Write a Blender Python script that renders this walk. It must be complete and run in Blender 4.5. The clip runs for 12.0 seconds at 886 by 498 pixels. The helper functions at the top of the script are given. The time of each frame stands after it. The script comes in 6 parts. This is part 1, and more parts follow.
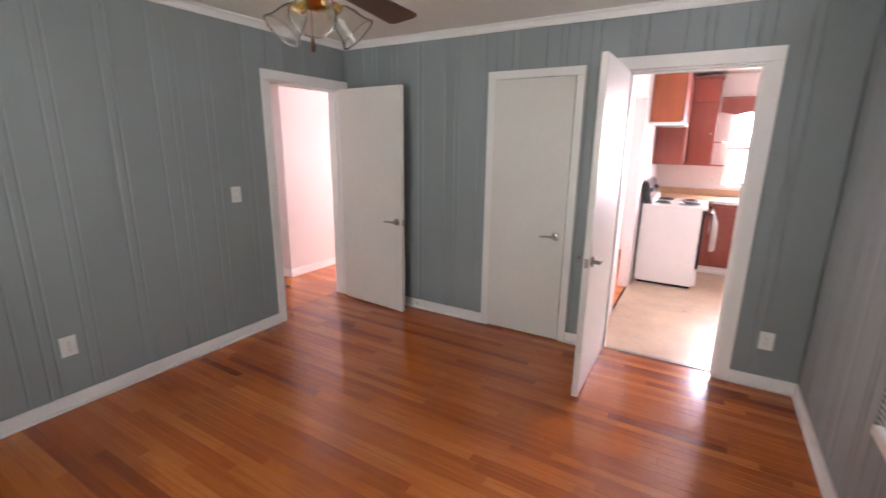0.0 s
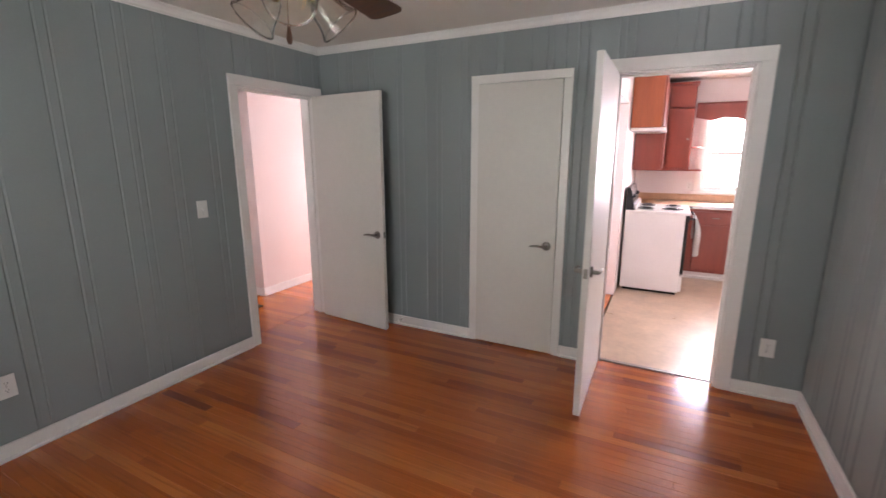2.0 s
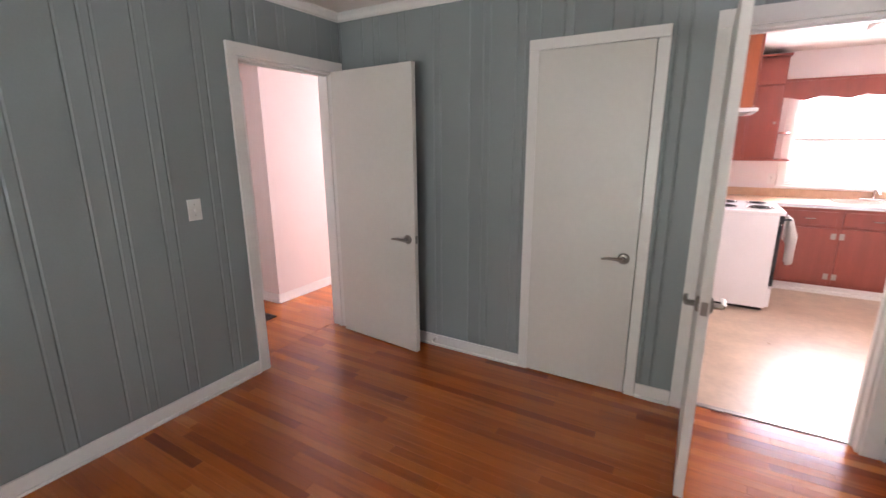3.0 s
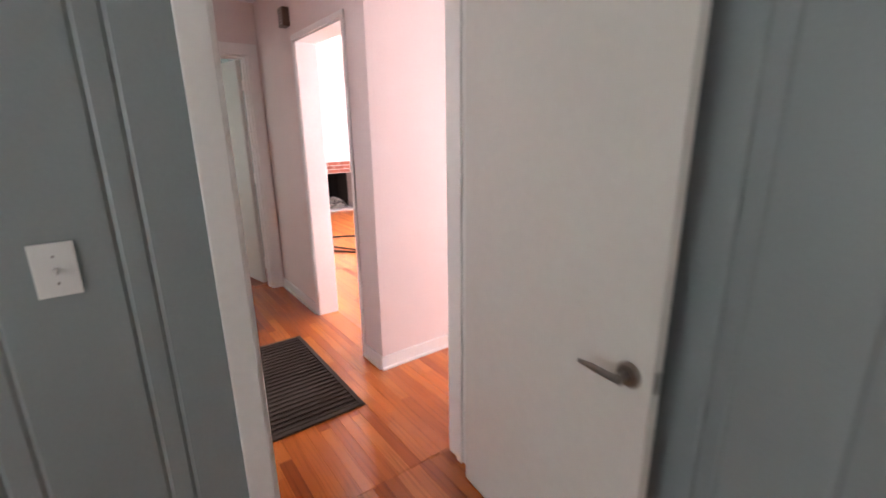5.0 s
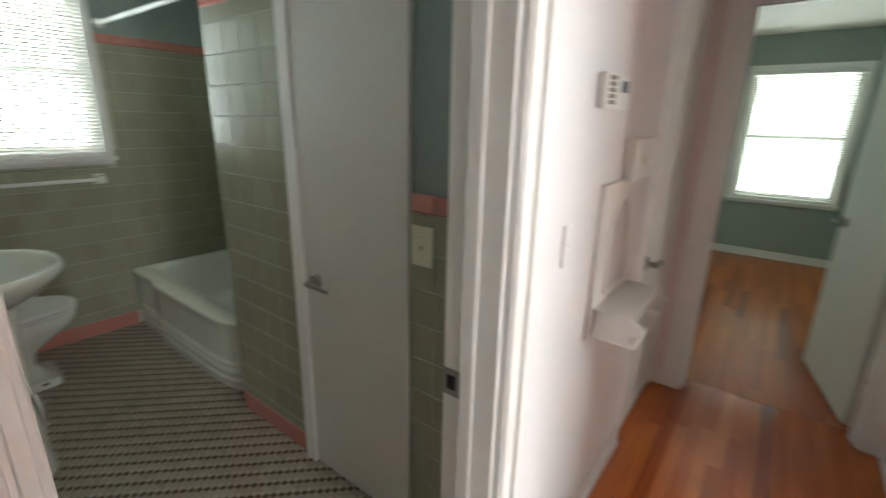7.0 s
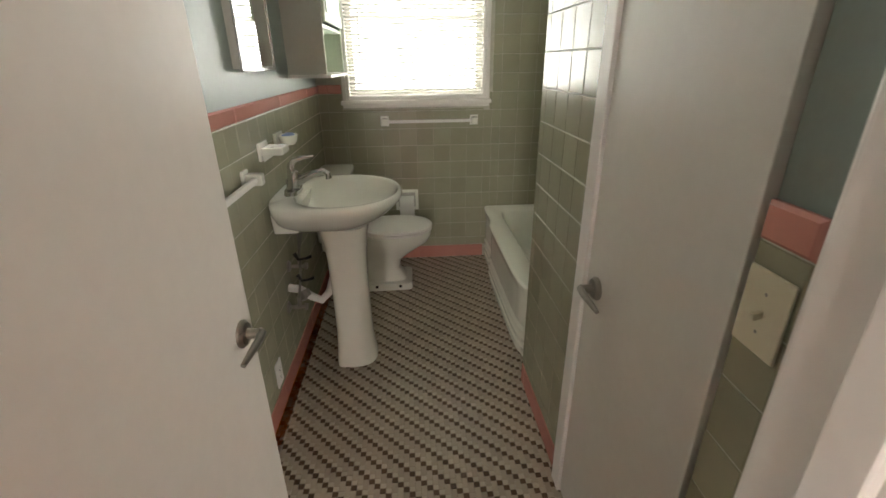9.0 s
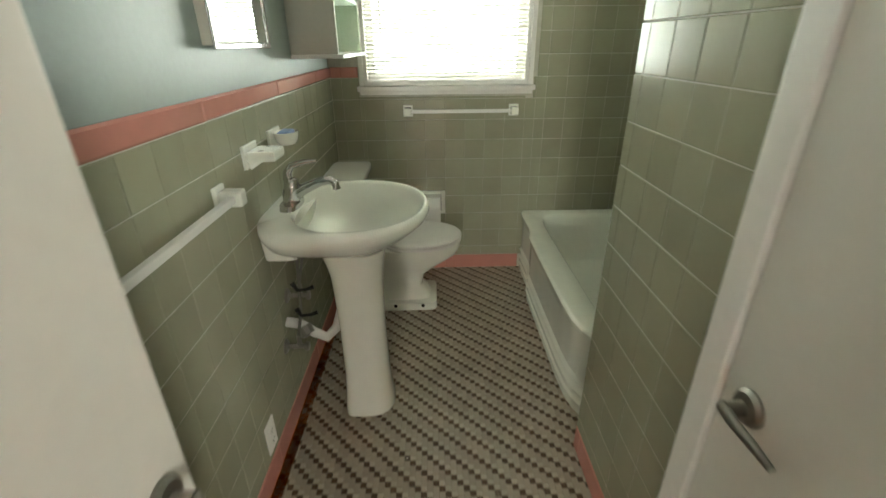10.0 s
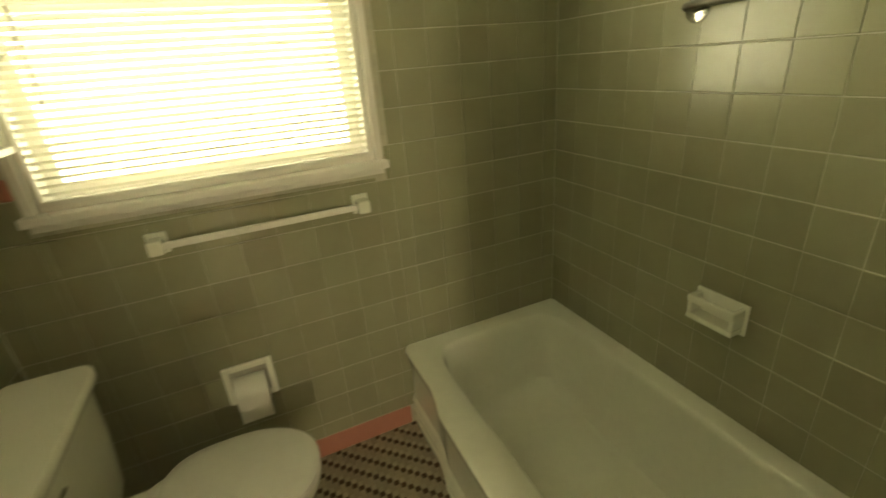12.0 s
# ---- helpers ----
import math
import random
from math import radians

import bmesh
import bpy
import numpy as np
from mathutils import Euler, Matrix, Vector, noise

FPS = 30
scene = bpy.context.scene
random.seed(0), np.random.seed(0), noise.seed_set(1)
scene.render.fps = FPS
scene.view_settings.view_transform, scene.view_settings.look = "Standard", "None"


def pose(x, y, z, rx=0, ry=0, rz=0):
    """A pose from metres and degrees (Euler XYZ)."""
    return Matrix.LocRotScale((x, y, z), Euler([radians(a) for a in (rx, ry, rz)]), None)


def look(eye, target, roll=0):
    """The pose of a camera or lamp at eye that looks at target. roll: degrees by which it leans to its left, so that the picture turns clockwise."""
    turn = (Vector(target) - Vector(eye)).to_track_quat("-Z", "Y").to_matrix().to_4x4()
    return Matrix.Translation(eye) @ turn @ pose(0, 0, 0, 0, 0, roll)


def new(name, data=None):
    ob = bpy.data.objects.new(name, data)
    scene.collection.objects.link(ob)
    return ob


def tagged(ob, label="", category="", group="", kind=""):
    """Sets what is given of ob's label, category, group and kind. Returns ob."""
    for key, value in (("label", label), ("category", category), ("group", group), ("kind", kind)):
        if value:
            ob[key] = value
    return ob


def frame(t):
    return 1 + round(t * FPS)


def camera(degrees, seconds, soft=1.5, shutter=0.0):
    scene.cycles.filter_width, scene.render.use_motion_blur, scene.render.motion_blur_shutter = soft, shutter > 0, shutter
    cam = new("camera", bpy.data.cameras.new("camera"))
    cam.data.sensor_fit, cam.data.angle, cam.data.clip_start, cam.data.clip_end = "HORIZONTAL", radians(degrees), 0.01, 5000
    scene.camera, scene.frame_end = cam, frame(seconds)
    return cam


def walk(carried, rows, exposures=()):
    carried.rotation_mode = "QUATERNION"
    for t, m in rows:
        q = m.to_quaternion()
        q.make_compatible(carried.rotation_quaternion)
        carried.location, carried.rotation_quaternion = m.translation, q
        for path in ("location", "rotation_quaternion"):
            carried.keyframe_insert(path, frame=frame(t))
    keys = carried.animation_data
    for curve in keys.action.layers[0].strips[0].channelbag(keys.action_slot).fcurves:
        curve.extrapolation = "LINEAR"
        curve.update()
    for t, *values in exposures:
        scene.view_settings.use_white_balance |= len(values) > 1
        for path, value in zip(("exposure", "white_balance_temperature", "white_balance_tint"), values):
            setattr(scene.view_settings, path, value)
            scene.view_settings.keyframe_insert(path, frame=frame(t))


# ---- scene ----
cam = camera(90.2, 12.0, shutter=0.4)
PATH = [
    (0, (3.08, -3.358, 1.573), (2.093, -1.685, 1.098), 0.7),
    (0.5, (3.145, -3.405, 1.596), (2.393, -1.61, 1.135), 0.4),
    (1, (3.141, -3.416, 1.598), (2.455, -1.587, 1.166), 0.4),
    (1.5, (3.109, -3.385, 1.583), (2.366, -1.575, 1.164), 0.2),
    (2, (2.907, -3.236, 1.543), (2.017, -1.496, 1.116), -0.1),
    (2.5, (2.684, -3.028, 1.546), (1.75, -1.316, 1.1), -0.1),
    (3, (2.477, -2.693, 1.526), (1.493, -1.017, 1.054), -0.3),
    (3.2, (2.4, -2.573, 1.526), (1.376, -0.921, 1.054), -0.3),
    (4.8, (1.395, -1.257, 1.43), (-0.083, -0.013, 0.913), -0.3),
    (5, (1.231, -1.125, 1.443), (-0.323, 0.017, 0.912), -0.8),
    (5.5, (0.825, -0.763, 1.415), (-0.939, 0.013, 0.88), -1.2),
    (6, (0.386, -0.596, 1.43), (-1.509, -0.286, 0.87), 0.7),
    (6.5, (0.003, -0.567, 1.474), (-1.899, -0.832, 0.913), 0.0),
    (7, (-0.258, -0.609, 1.47), (-1.79, -1.768, 0.913), 1.3),
    (7.5, (-0.438, -0.763, 1.462), (-1.576, -2.315, 0.916), 2.4),
    (7.7, (-0.499, -0.822, 1.462), (-1.456, -2.489, 0.907), 1.3),
    (9.3, (-0.754, -0.977, 1.428), (-0.823, -2.793, 0.594), -0.5),
    (9.5, (-0.748, -1.092, 1.416), (-0.806, -2.898, 0.56), -0.4),
    (10, (-0.71, -1.404, 1.427), (-0.747, -3.215, 0.58), -0.5),
    (10.5, (-0.777, -1.752, 1.446), (-0.729, -3.578, 0.633), -1.6),
    (11, (-0.772, -2.113, 1.46), (-0.674, -3.94, 0.653), -1.7),
    (11.5, (-0.741, -2.45, 1.484), (-1.074, -4.26, 0.702), -3.4),
    (12, (-0.867, -2.641, 1.5), (-1.58, -4.338, 0.718), -4.8),
]
walk(cam, [(t, look(e, g, r)) for t, e, g, r in PATH], [
    (0.0, 0.22, 6300, 28), (0.5, -0.58, 6300, 24), (1.2, -0.6, 6300, 25), (1.8, -0.18, 6300, 27), (2.5, 0.10, 6300, 28), (3.2, 0.10, 6300, 27),
    (5.0, 0.10, 6200, 25), (5.5, -0.16, 6150, 25), (6.0, -0.38, 6100, 23), (6.5, -0.52, 5950, 7), (7.0, -0.46, 6000, 0), (7.7, -0.53, 6950, 5),
    (9.3, 0.0, 6900, 10), (10.0, 0.20, 6700, -3), (10.5, 0.28, 10200, -13), (11.0, -0.02, 11300, -11), (11.5, -0.28, 12300, -9), (12.0, -0.20, 13200, -8)])

# ---- light: hazy day outside, lamps for the sky in window openings, some unseen and added ----
world = bpy.data.worlds.new("world")
scene.world = world
world.use_nodes = True
wn = world.node_tree.nodes
sky = wn.new("ShaderNodeTexSky")
sky.sky_type = "NISHITA"
sky.sun_disc = False
sky.sun_elevation, sky.sun_rotation = radians(55), radians(150)
wn["Background"].inputs["Strength"].default_value = 0.12
world.node_tree.links.new(sky.outputs["Color"], wn["Background"].inputs["Color"])
sun = new("sun", bpy.data.lights.new("sun", "SUN"))
sun.data.energy, sun.data.angle, sun.data.color = 1.5, radians(8), (1, 0.95, 0.88)
sun.matrix_world = look((0, 0, 20), (-4.0, 5.0, 8.0))


def window_light(name, x, y, z, w, h, power, color, aim):
    """Skylight in a window's opening: an area lamp outside the pane that looks in."""
    lamp = new(name, bpy.data.lights.new(name, "AREA"))
    lamp.data.shape, lamp.data.size, lamp.data.size_y = "RECTANGLE", w, h
    lamp.data.energy, lamp.data.color = power, color
    lamp.matrix_world = look((x, y, z), (x + aim[0], y + aim[1], z + (aim[2] if len(aim) > 2 else 0)))
    return lamp


window_light("sky_bedroom", 4.02, -2.12, 1.74, 1.6, 1.0, 66, (1.0, 0.985, 0.975), (-1, 0))
window_light("sky_kitchen", 3.95, 4.05, 1.45, 1.9, 1.4, 265, (1.0, 0.95, 0.94), (0, -1))
window_light("sky_bath", -0.795, -4.312, 1.71, 0.95, 1.0, 70, (0.96, 0.99, 1.0), (0, 1))
window_light("sky_west_room", -6.99, -0.505, 1.40, 1.2, 1.8, 150, (0.95, 1.0, 0.95), (1, 0))
# Added greenish fill at an unseen window, to light the open far door.
window_light("fill_west_room_south", -4.84, -2.95, 1.40, 1.2, 1.4, 20, (0.84, 1.0, 0.86), (0, 1))
# Added fill from an unseen south window, brightening the north wall and doors.
window_light("fill_bedroom_south", 1.7, -4.50, 1.40, 1.6, 1.6, 38, (0.99, 1.0, 0.96), (0, 1))
# Added green fill, aimed up to tint and lift the upper bedroom walls.
window_light("green_fill_bedroom", 1.7, -4.36, 0.72, 1.5, 0.5, 17, (0.68, 1.0, 0.68), (-0.35, 1, 0.95))
# Added fill through an unseen dining window, for the passage corner and hall.
window_light("fill_dining", 0.26, 4.2, 1.45, 1.7, 1.5, 260, (1.0, 0.94, 0.93), (0, -1))
# Added daylight from an unseen living room window, to light room and hall.
window_light("fill_living", -3.64, 4.2, 1.50, 2.6, 1.7, 510, (1.0, 0.95, 0.93), (0, -1))


# ---- materials ----
def ramp(nt, fac, stops):
    n = nt.nodes.new("ShaderNodeValToRGB")
    while len(n.color_ramp.elements) < len(stops):
        n.color_ramp.elements.new(0.5)
    for e, (p, c) in zip(n.color_ramp.elements, stops):
        e.position, e.color = p, (*c, 1)
    nt.links.new(fac, n.inputs[0])
    return n.outputs[0]


def noise_tex(nt, scale, detail=4, stretch=(1, 1, 1)):
    """Noise laid through the place in metres."""
    tc, mp, n = (nt.nodes.new(k) for k in ("ShaderNodeNewGeometry", "ShaderNodeMapping", "ShaderNodeTexNoise"))
    mp.inputs["Scale"].default_value = stretch
    n.inputs["Scale"].default_value, n.inputs["Detail"].default_value = scale, detail
    nt.links.new(tc.outputs["Position"], mp.inputs[0])
    nt.links.new(mp.outputs[0], n.inputs["Vector"])
    return n


def shade(c, k):
    return tuple(min(1.0, v * k) for v in c)


def surface(name, color, rough=0.5, var=0.12, scale=3.0, fine=70.0, bump=0.15, metal=0.0, coat=0.0,
            stretch=(1, 1, 1), pieces="", spread=0.15, speck=None):
    """A painted, glazed, wooden or metal surface with broad stains, fine grain and relief.
    pieces: 'object' or 'island' varies the tone from piece to piece."""
    m = bpy.data.materials.new(name)
    m.use_nodes = True
    nt = m.node_tree
    b = nt.nodes["Principled BSDF"]
    broad = noise_tex(nt, scale, 5, stretch)
    grain = noise_tex(nt, fine, 3, stretch)
    col = ramp(nt, broad.outputs["Fac"], [(0.3, shade(color, 1 - var)), (0.7, shade(color, 1 + var * 0.6))])
    mix = nt.nodes.new("ShaderNodeMix")
    mix.data_type, mix.blend_type = "RGBA", "MULTIPLY"
    mix.inputs["Factor"].default_value = 1.0
    nt.links.new(col, mix.inputs["A"])
    nt.links.new(ramp(nt, grain.outputs["Fac"], [(0.35, (1 - var * 0.6,) * 3), (0.65, (1, 1, 1))]), mix.inputs["B"])
    out = mix.outputs["Result"]
    if pieces:
        rnd = nt.nodes.new("ShaderNodeObjectInfo" if pieces == "object" else "ShaderNodeNewGeometry")
        tone = ramp(nt, rnd.outputs["Random" if pieces == "object" else "Random Per Island"],
                    [(0.0, (1 - spread,) * 3), (1.0, (1 + spread * 0.4,) * 3)])
        m2 = nt.nodes.new("ShaderNodeMix")
        m2.data_type, m2.blend_type = "RGBA", "MULTIPLY"
        m2.inputs["Factor"].default_value = 1.0
        nt.links.new(out, m2.inputs["A"])
        nt.links.new(tone, m2.inputs["B"])
        out = m2.outputs["Result"]
    nt.links.new(out, b.inputs["Base Color"])
    rr = nt.nodes.new("ShaderNodeMapRange")
    rr.inputs["To Min"].default_value, rr.inputs["To Max"].default_value = max(0.02, rough * 0.8), min(1, rough * 1.2)
    nt.links.new(broad.outputs["Fac"], rr.inputs["Value"])
    nt.links.new(rr.outputs[0], b.inputs["Roughness"])
    b.inputs["Metallic"].default_value, b.inputs["Coat Weight"].default_value = metal, coat
    b.inputs["Coat Roughness"].default_value = 0.08
    if bump:
        bp = nt.nodes.new("ShaderNodeBump")
        bp.inputs["Strength"].default_value, bp.inputs["Distance"].default_value = bump, 0.002
        nt.links.new(grain.outputs["Fac"], bp.inputs["Height"])
        nt.links.new(bp.outputs[0], b.inputs["Normal"])
    return m


def oak(name, pieces, gloss=0.15):
    """Varnished oak strip: tone jumps from strip to strip, grain runs along x."""
    m = bpy.data.materials.new(name)
    m.use_nodes = True
    nt = m.node_tree
    b = nt.nodes["Principled BSDF"]
    rnd = nt.nodes.new("ShaderNodeObjectInfo" if pieces == "object" else "ShaderNodeNewGeometry")
    tone = ramp(nt, rnd.outputs["Random" if pieces == "object" else "Random Per Island"],
                [(0.0, (0.24, 0.052, 0.008)), (0.09, (0.36, 0.084, 0.012)), (0.35, (0.45, 0.114, 0.016)), (0.75, (0.52, 0.142, 0.021)), (1.0, (0.61, 0.190, 0.034))])
    grain = noise_tex(nt, 26.0, 5, (0.10, 2.4, 1))
    broad = noise_tex(nt, 1.2, 3)
    m1, m2 = nt.nodes.new("ShaderNodeMix"), nt.nodes.new("ShaderNodeMix")
    for k in (m1, m2):
        k.data_type, k.blend_type = "RGBA", "MULTIPLY"
        k.inputs["Factor"].default_value = 1.0
    nt.links.new(tone, m1.inputs["A"])
    nt.links.new(ramp(nt, grain.outputs["Fac"], [(0.25, (0.66, 0.58, 0.52)), (0.5, (1, 1, 1)), (0.8, (1.0, 0.94, 0.88))]), m1.inputs["B"])
    nt.links.new(m1.outputs["Result"], m2.inputs["A"])
    nt.links.new(ramp(nt, broad.outputs["Fac"], [(0.3, (0.85, 0.83, 0.8)), (0.7, (1, 1, 1))]), m2.inputs["B"])
    nt.links.new(m2.outputs["Result"], b.inputs["Base Color"])
    rr = nt.nodes.new("ShaderNodeMapRange")
    rr.inputs["To Min"].default_value, rr.inputs["To Max"].default_value = gloss, gloss * 1.5
    nt.links.new(broad.outputs["Fac"], rr.inputs["Value"])
    nt.links.new(rr.outputs[0], b.inputs["Roughness"])
    b.inputs["Coat Weight"].default_value, b.inputs["Coat Roughness"].default_value = 0.30, 0.12
    bp = nt.nodes.new("ShaderNodeBump")
    bp.inputs["Strength"].default_value, bp.inputs["Distance"].default_value = 0.06, 0.002
    nt.links.new(grain.outputs["Fac"], bp.inputs["Height"])
    nt.links.new(bp.outputs[0], b.inputs["Normal"])
    return m


def glass(name, tint=(1, 1, 1), rough=0.0):
    m = bpy.data.materials.new(name)
    m.use_nodes = True
    b = m.node_tree.nodes["Principled BSDF"]
    b.inputs["Base Color"].default_value = (*tint, 1)
    b.inputs["Roughness"].default_value, b.inputs["Transmission Weight"].default_value = rough, 1.0
    b.inputs["IOR"].default_value = 1.45
    return m


def thin_slat(name, color, through_light):
    """Blind slats: white vinyl that lets part of the light through."""
    m = bpy.data.materials.new(name)
    m.use_nodes = True
    nt = m.node_tree
    b, out = nt.nodes["Principled BSDF"], nt.nodes["Material Output"]
    b.inputs["Base Color"].default_value, b.inputs["Roughness"].default_value = (*color, 1), 0.4
    tr, mx = nt.nodes.new("ShaderNodeBsdfTranslucent"), nt.nodes.new("ShaderNodeMixShader")
    tr.inputs["Color"].default_value = (*color, 1)
    mx.inputs[0].default_value = through_light
    nt.links.new(b.outputs[0], mx.inputs[1])
    nt.links.new(tr.outputs[0], mx.inputs[2])
    nt.links.new(mx.outputs[0], out.inputs["Surface"])
    return m


M_PANEL = surface("grey_green_panel_paint", (0.252, 0.288, 0.288), 0.42, 0.05, 1.5, 90, 0.12, pieces="object", spread=0.06)
M_PANELBASE = surface("grey_groove_paint", (0.25, 0.275, 0.28), 0.6, 0.08, 2)
M_WHITE = surface("white_gloss_paint", (0.79, 0.77, 0.735), 0.32, 0.04, 2.5, 40, 0.10)
M_DOOR = surface("white_door_paint", (0.69, 0.668, 0.615), 0.36, 0.04, 1.8, 30, 0.12)
M_CEIL = surface("flat_ceiling_paint", (0.73, 0.69, 0.63), 0.9, 0.04, 1.5, 120, 0.3)
M_HALL = surface("pinkish_beige_paint", (0.74, 0.635, 0.59), 0.6, 0.05, 1.4, 100, 0.2)
M_HALLWHITE = surface("off_white_wall_paint", (0.745, 0.735, 0.73), 0.55, 0.04, 1.4, 100, 0.2)
M_ROOM = surface("sage_grey_wall_paint", (0.30, 0.335, 0.30), 0.7, 0.05, 1.4, 100, 0.2)
M_LIVING = surface("cream_wall_paint", (0.76, 0.72, 0.70), 0.7, 0.04, 1.4, 100, 0.2)
M_BATHPAINT = surface("grey_green_bath_paint", (0.27, 0.32, 0.29), 0.38, 0.06, 1.4, 60, 0.25)
M_KWALL = surface("kitchen_wall_paint", (0.78, 0.72, 0.70), 0.6, 0.04, 1.4, 100, 0.15)
M_OAK = oak("varnished_oak", "object")
M_OAKS = oak("varnished_oak_far", "island", 0.30)
M_DARKGAP = surface("dark_floor_gap", (0.10, 0.036, 0.012), 0.8, 0.1)
M_LINO = surface("beige_sheet_floor", (0.56, 0.43, 0.31), 0.30, 0.16, 5, 22, 0.12)
M_TILE = surface("grey_glazed_tile", (0.335, 0.332, 0.238), 0.20, 0.05, 6, 14, 0.12, coat=0.10, pieces="object", spread=0.08)
M_GROUT = surface("pale_grout", (0.52, 0.50, 0.41), 0.85, 0.15, 14)
M_PINK = surface("pink_glazed_tile", (0.58, 0.25, 0.205), 0.12, 0.06, 6, 14, 0.10, coat=0.5, pieces="object", spread=0.08)
M_FLOORTILE = surface("taupe_mosaic_tile", (0.42, 0.355, 0.285), 0.32, 0.10, 5, 60, 0.1, pieces="island", spread=0.16)
M_BROWNTILE = surface("dark_brown_mosaic_tile", (0.100, 0.056, 0.026), 0.32, 0.12, 5, 60, 0.1, pieces="island", spread=0.3)
M_FLOORGROUT = surface("grey_brown_grout", (0.26, 0.215, 0.165), 0.9, 0.15, 10)
M_CHINA = surface("white_vitreous_china", (0.84, 0.85, 0.77), 0.08, 0.02, 2, 20, 0.0, coat=0.6)
M_ENAMEL = surface("white_tub_enamel", (0.84, 0.85, 0.77), 0.16, 0.04, 3, 30, 0.05, coat=0.4)
M_CHROME = surface("chrome", (0.52, 0.52, 0.52), 0.12, 0.05, 20, 80, 0.02, metal=1.0)
M_NICKEL = surface("satin_nickel", (0.32, 0.30, 0.27), 0.30, 0.08, 20, 80, 0.05, metal=1.0)
M_BRASS = surface("polished_brass", (0.58, 0.38, 0.13), 0.20, 0.10, 14, 60, 0.05, metal=1.0)
M_BLACK = surface("black_enamel", (0.015, 0.015, 0.017), 0.25, 0.1, 8)
M_IRON = surface("brown_black_iron", (0.050, 0.037, 0.028), 0.72, 0.25, 30, 120, 0.3)
# Near-black that paints the shade of the deep hole under the grate.
M_DUCTSHADE = surface("duct_shade_black", (0.006, 0.005, 0.005), 0.9, 0.2, 8)
for rusty in (M_IRON, M_DUCTSHADE):
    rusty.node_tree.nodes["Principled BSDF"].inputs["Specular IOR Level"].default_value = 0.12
M_PLASTIC = surface("white_plastic", (0.76, 0.75, 0.72), 0.35, 0.03, 10, 60, 0.03)
M_ALMOND = surface("almond_plastic", (0.66, 0.61, 0.46), 0.35, 0.03, 10, 60, 0.03)
M_APPLIANCE = surface("white_appliance_enamel", (0.80, 0.79, 0.78), 0.22, 0.03, 3, 60, 0.03)
M_REDWOOD = surface("red_stained_cabinet_wood", (0.265, 0.054, 0.032), 0.35, 0.13, 4, 40, 0.12, stretch=(3, 3, 0.3), coat=0.15, pieces="object", spread=0.1)
# Brighter orange copy of the cabinet wood, with light put into its colour.
M_LITWOOD = surface("lit_orange_cabinet_wood", (0.38, 0.097, 0.030), 0.35, 0.20, 4, 40, 0.12, stretch=(3, 3, 0.3), coat=0.15)
M_COUNTER = surface("tan_laminate_counter", (0.58, 0.38, 0.24), 0.3, 0.10, 20, 160, 0.05)
M_WALNUT = surface("dark_walnut_blade", (0.105, 0.040, 0.016), 0.55, 0.40, 6, 60, 0.1, stretch=(1, 6, 6))
M_CLOTH = surface("white_cotton_towel", (0.74, 0.70, 0.66), 0.95, 0.06, 8, 300, 0.6)
M_PAPER = surface("white_tissue_paper", (0.80, 0.79, 0.75), 0.95, 0.03, 10, 200, 0.3)
M_BRICK = surface("red_brick", (0.33, 0.105, 0.065), 0.85, 0.25, 12, 90, 0.5, pieces="object", spread=0.3)
M_MORTAR = surface("grey_mortar", (0.50, 0.44, 0.40), 0.95, 0.12, 12)
M_ASH = surface("pale_ash_and_logs", (0.20, 0.175, 0.155), 0.95, 0.4, 9, 60, 0.6)
# Black for firebox soot and bolts; on holes and slots it paints shade.
M_SOOT_HOLES = surface("soot_rust_and_hole_shade", (0.012, 0.011, 0.010), 0.95, 0.2, 6)
M_MIRROR = surface("mirror_silver", (0.85, 0.87, 0.86), 0.01, 0.01, 2, 20, 0.0, metal=1.0)
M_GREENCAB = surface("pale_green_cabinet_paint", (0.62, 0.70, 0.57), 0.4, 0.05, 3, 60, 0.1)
M_CABSIDE = surface("taupe_cabinet_tone", (0.50, 0.49, 0.43), 0.4, 0.05, 3, 60, 0.1)
M_BLUE = surface("blue_soap", (0.20, 0.30, 0.55), 0.5, 0.1, 20)
M_SLAT = thin_slat("white_vinyl_slat", (0.80, 0.81, 0.81), 0.27)
M_SLATCREAM = thin_slat("cream_vinyl_slat", (0.66, 0.65, 0.58), 0.07)
M_GLASS = glass("window_glass")
M_SHADE = glass("ribbed_clear_glass", (0.97, 0.97, 0.94), 0.07)

M_LAWN = surface("lawn", (0.07, 0.12, 0.03), 0.95, 0.3, 0.6, 20, 0.5)
M_CREAMTILE = surface("cream_mosaic_tile", (0.50, 0.44, 0.36), 0.32, 0.10, 5, 60, 0.1, pieces="island", spread=0.15)
M_STEEL = surface("dull_dark_steel", (0.20, 0.19, 0.17), 0.35, 0.1, 20, 80, 0.05, metal=1.0)
M_COVER = surface("dark_light_cover", (0.08, 0.075, 0.07), 0.9, 0.2, 3)


# ---- building helpers ----
# Each space is laid out from an origin of its own.
BEDROOM, HALL, BATH = Vector((0, 0, 0)), Vector((-0.040, 0.035, 0)), Vector((-0.075, 0.080, 0))
ORIGIN = [BEDROOM]


def block(bm, x0, x1, y0, y1, z0, z1):
    r = bmesh.ops.create_cube(bm, size=1.0)
    bmesh.ops.scale(bm, vec=(abs(x1 - x0), abs(y1 - y0), abs(z1 - z0)), verts=r["verts"])
    bmesh.ops.translate(bm, vec=((x0 + x1) / 2, (y0 + y1) / 2, (z0 + z1) / 2), verts=r["verts"])
    return r["verts"]


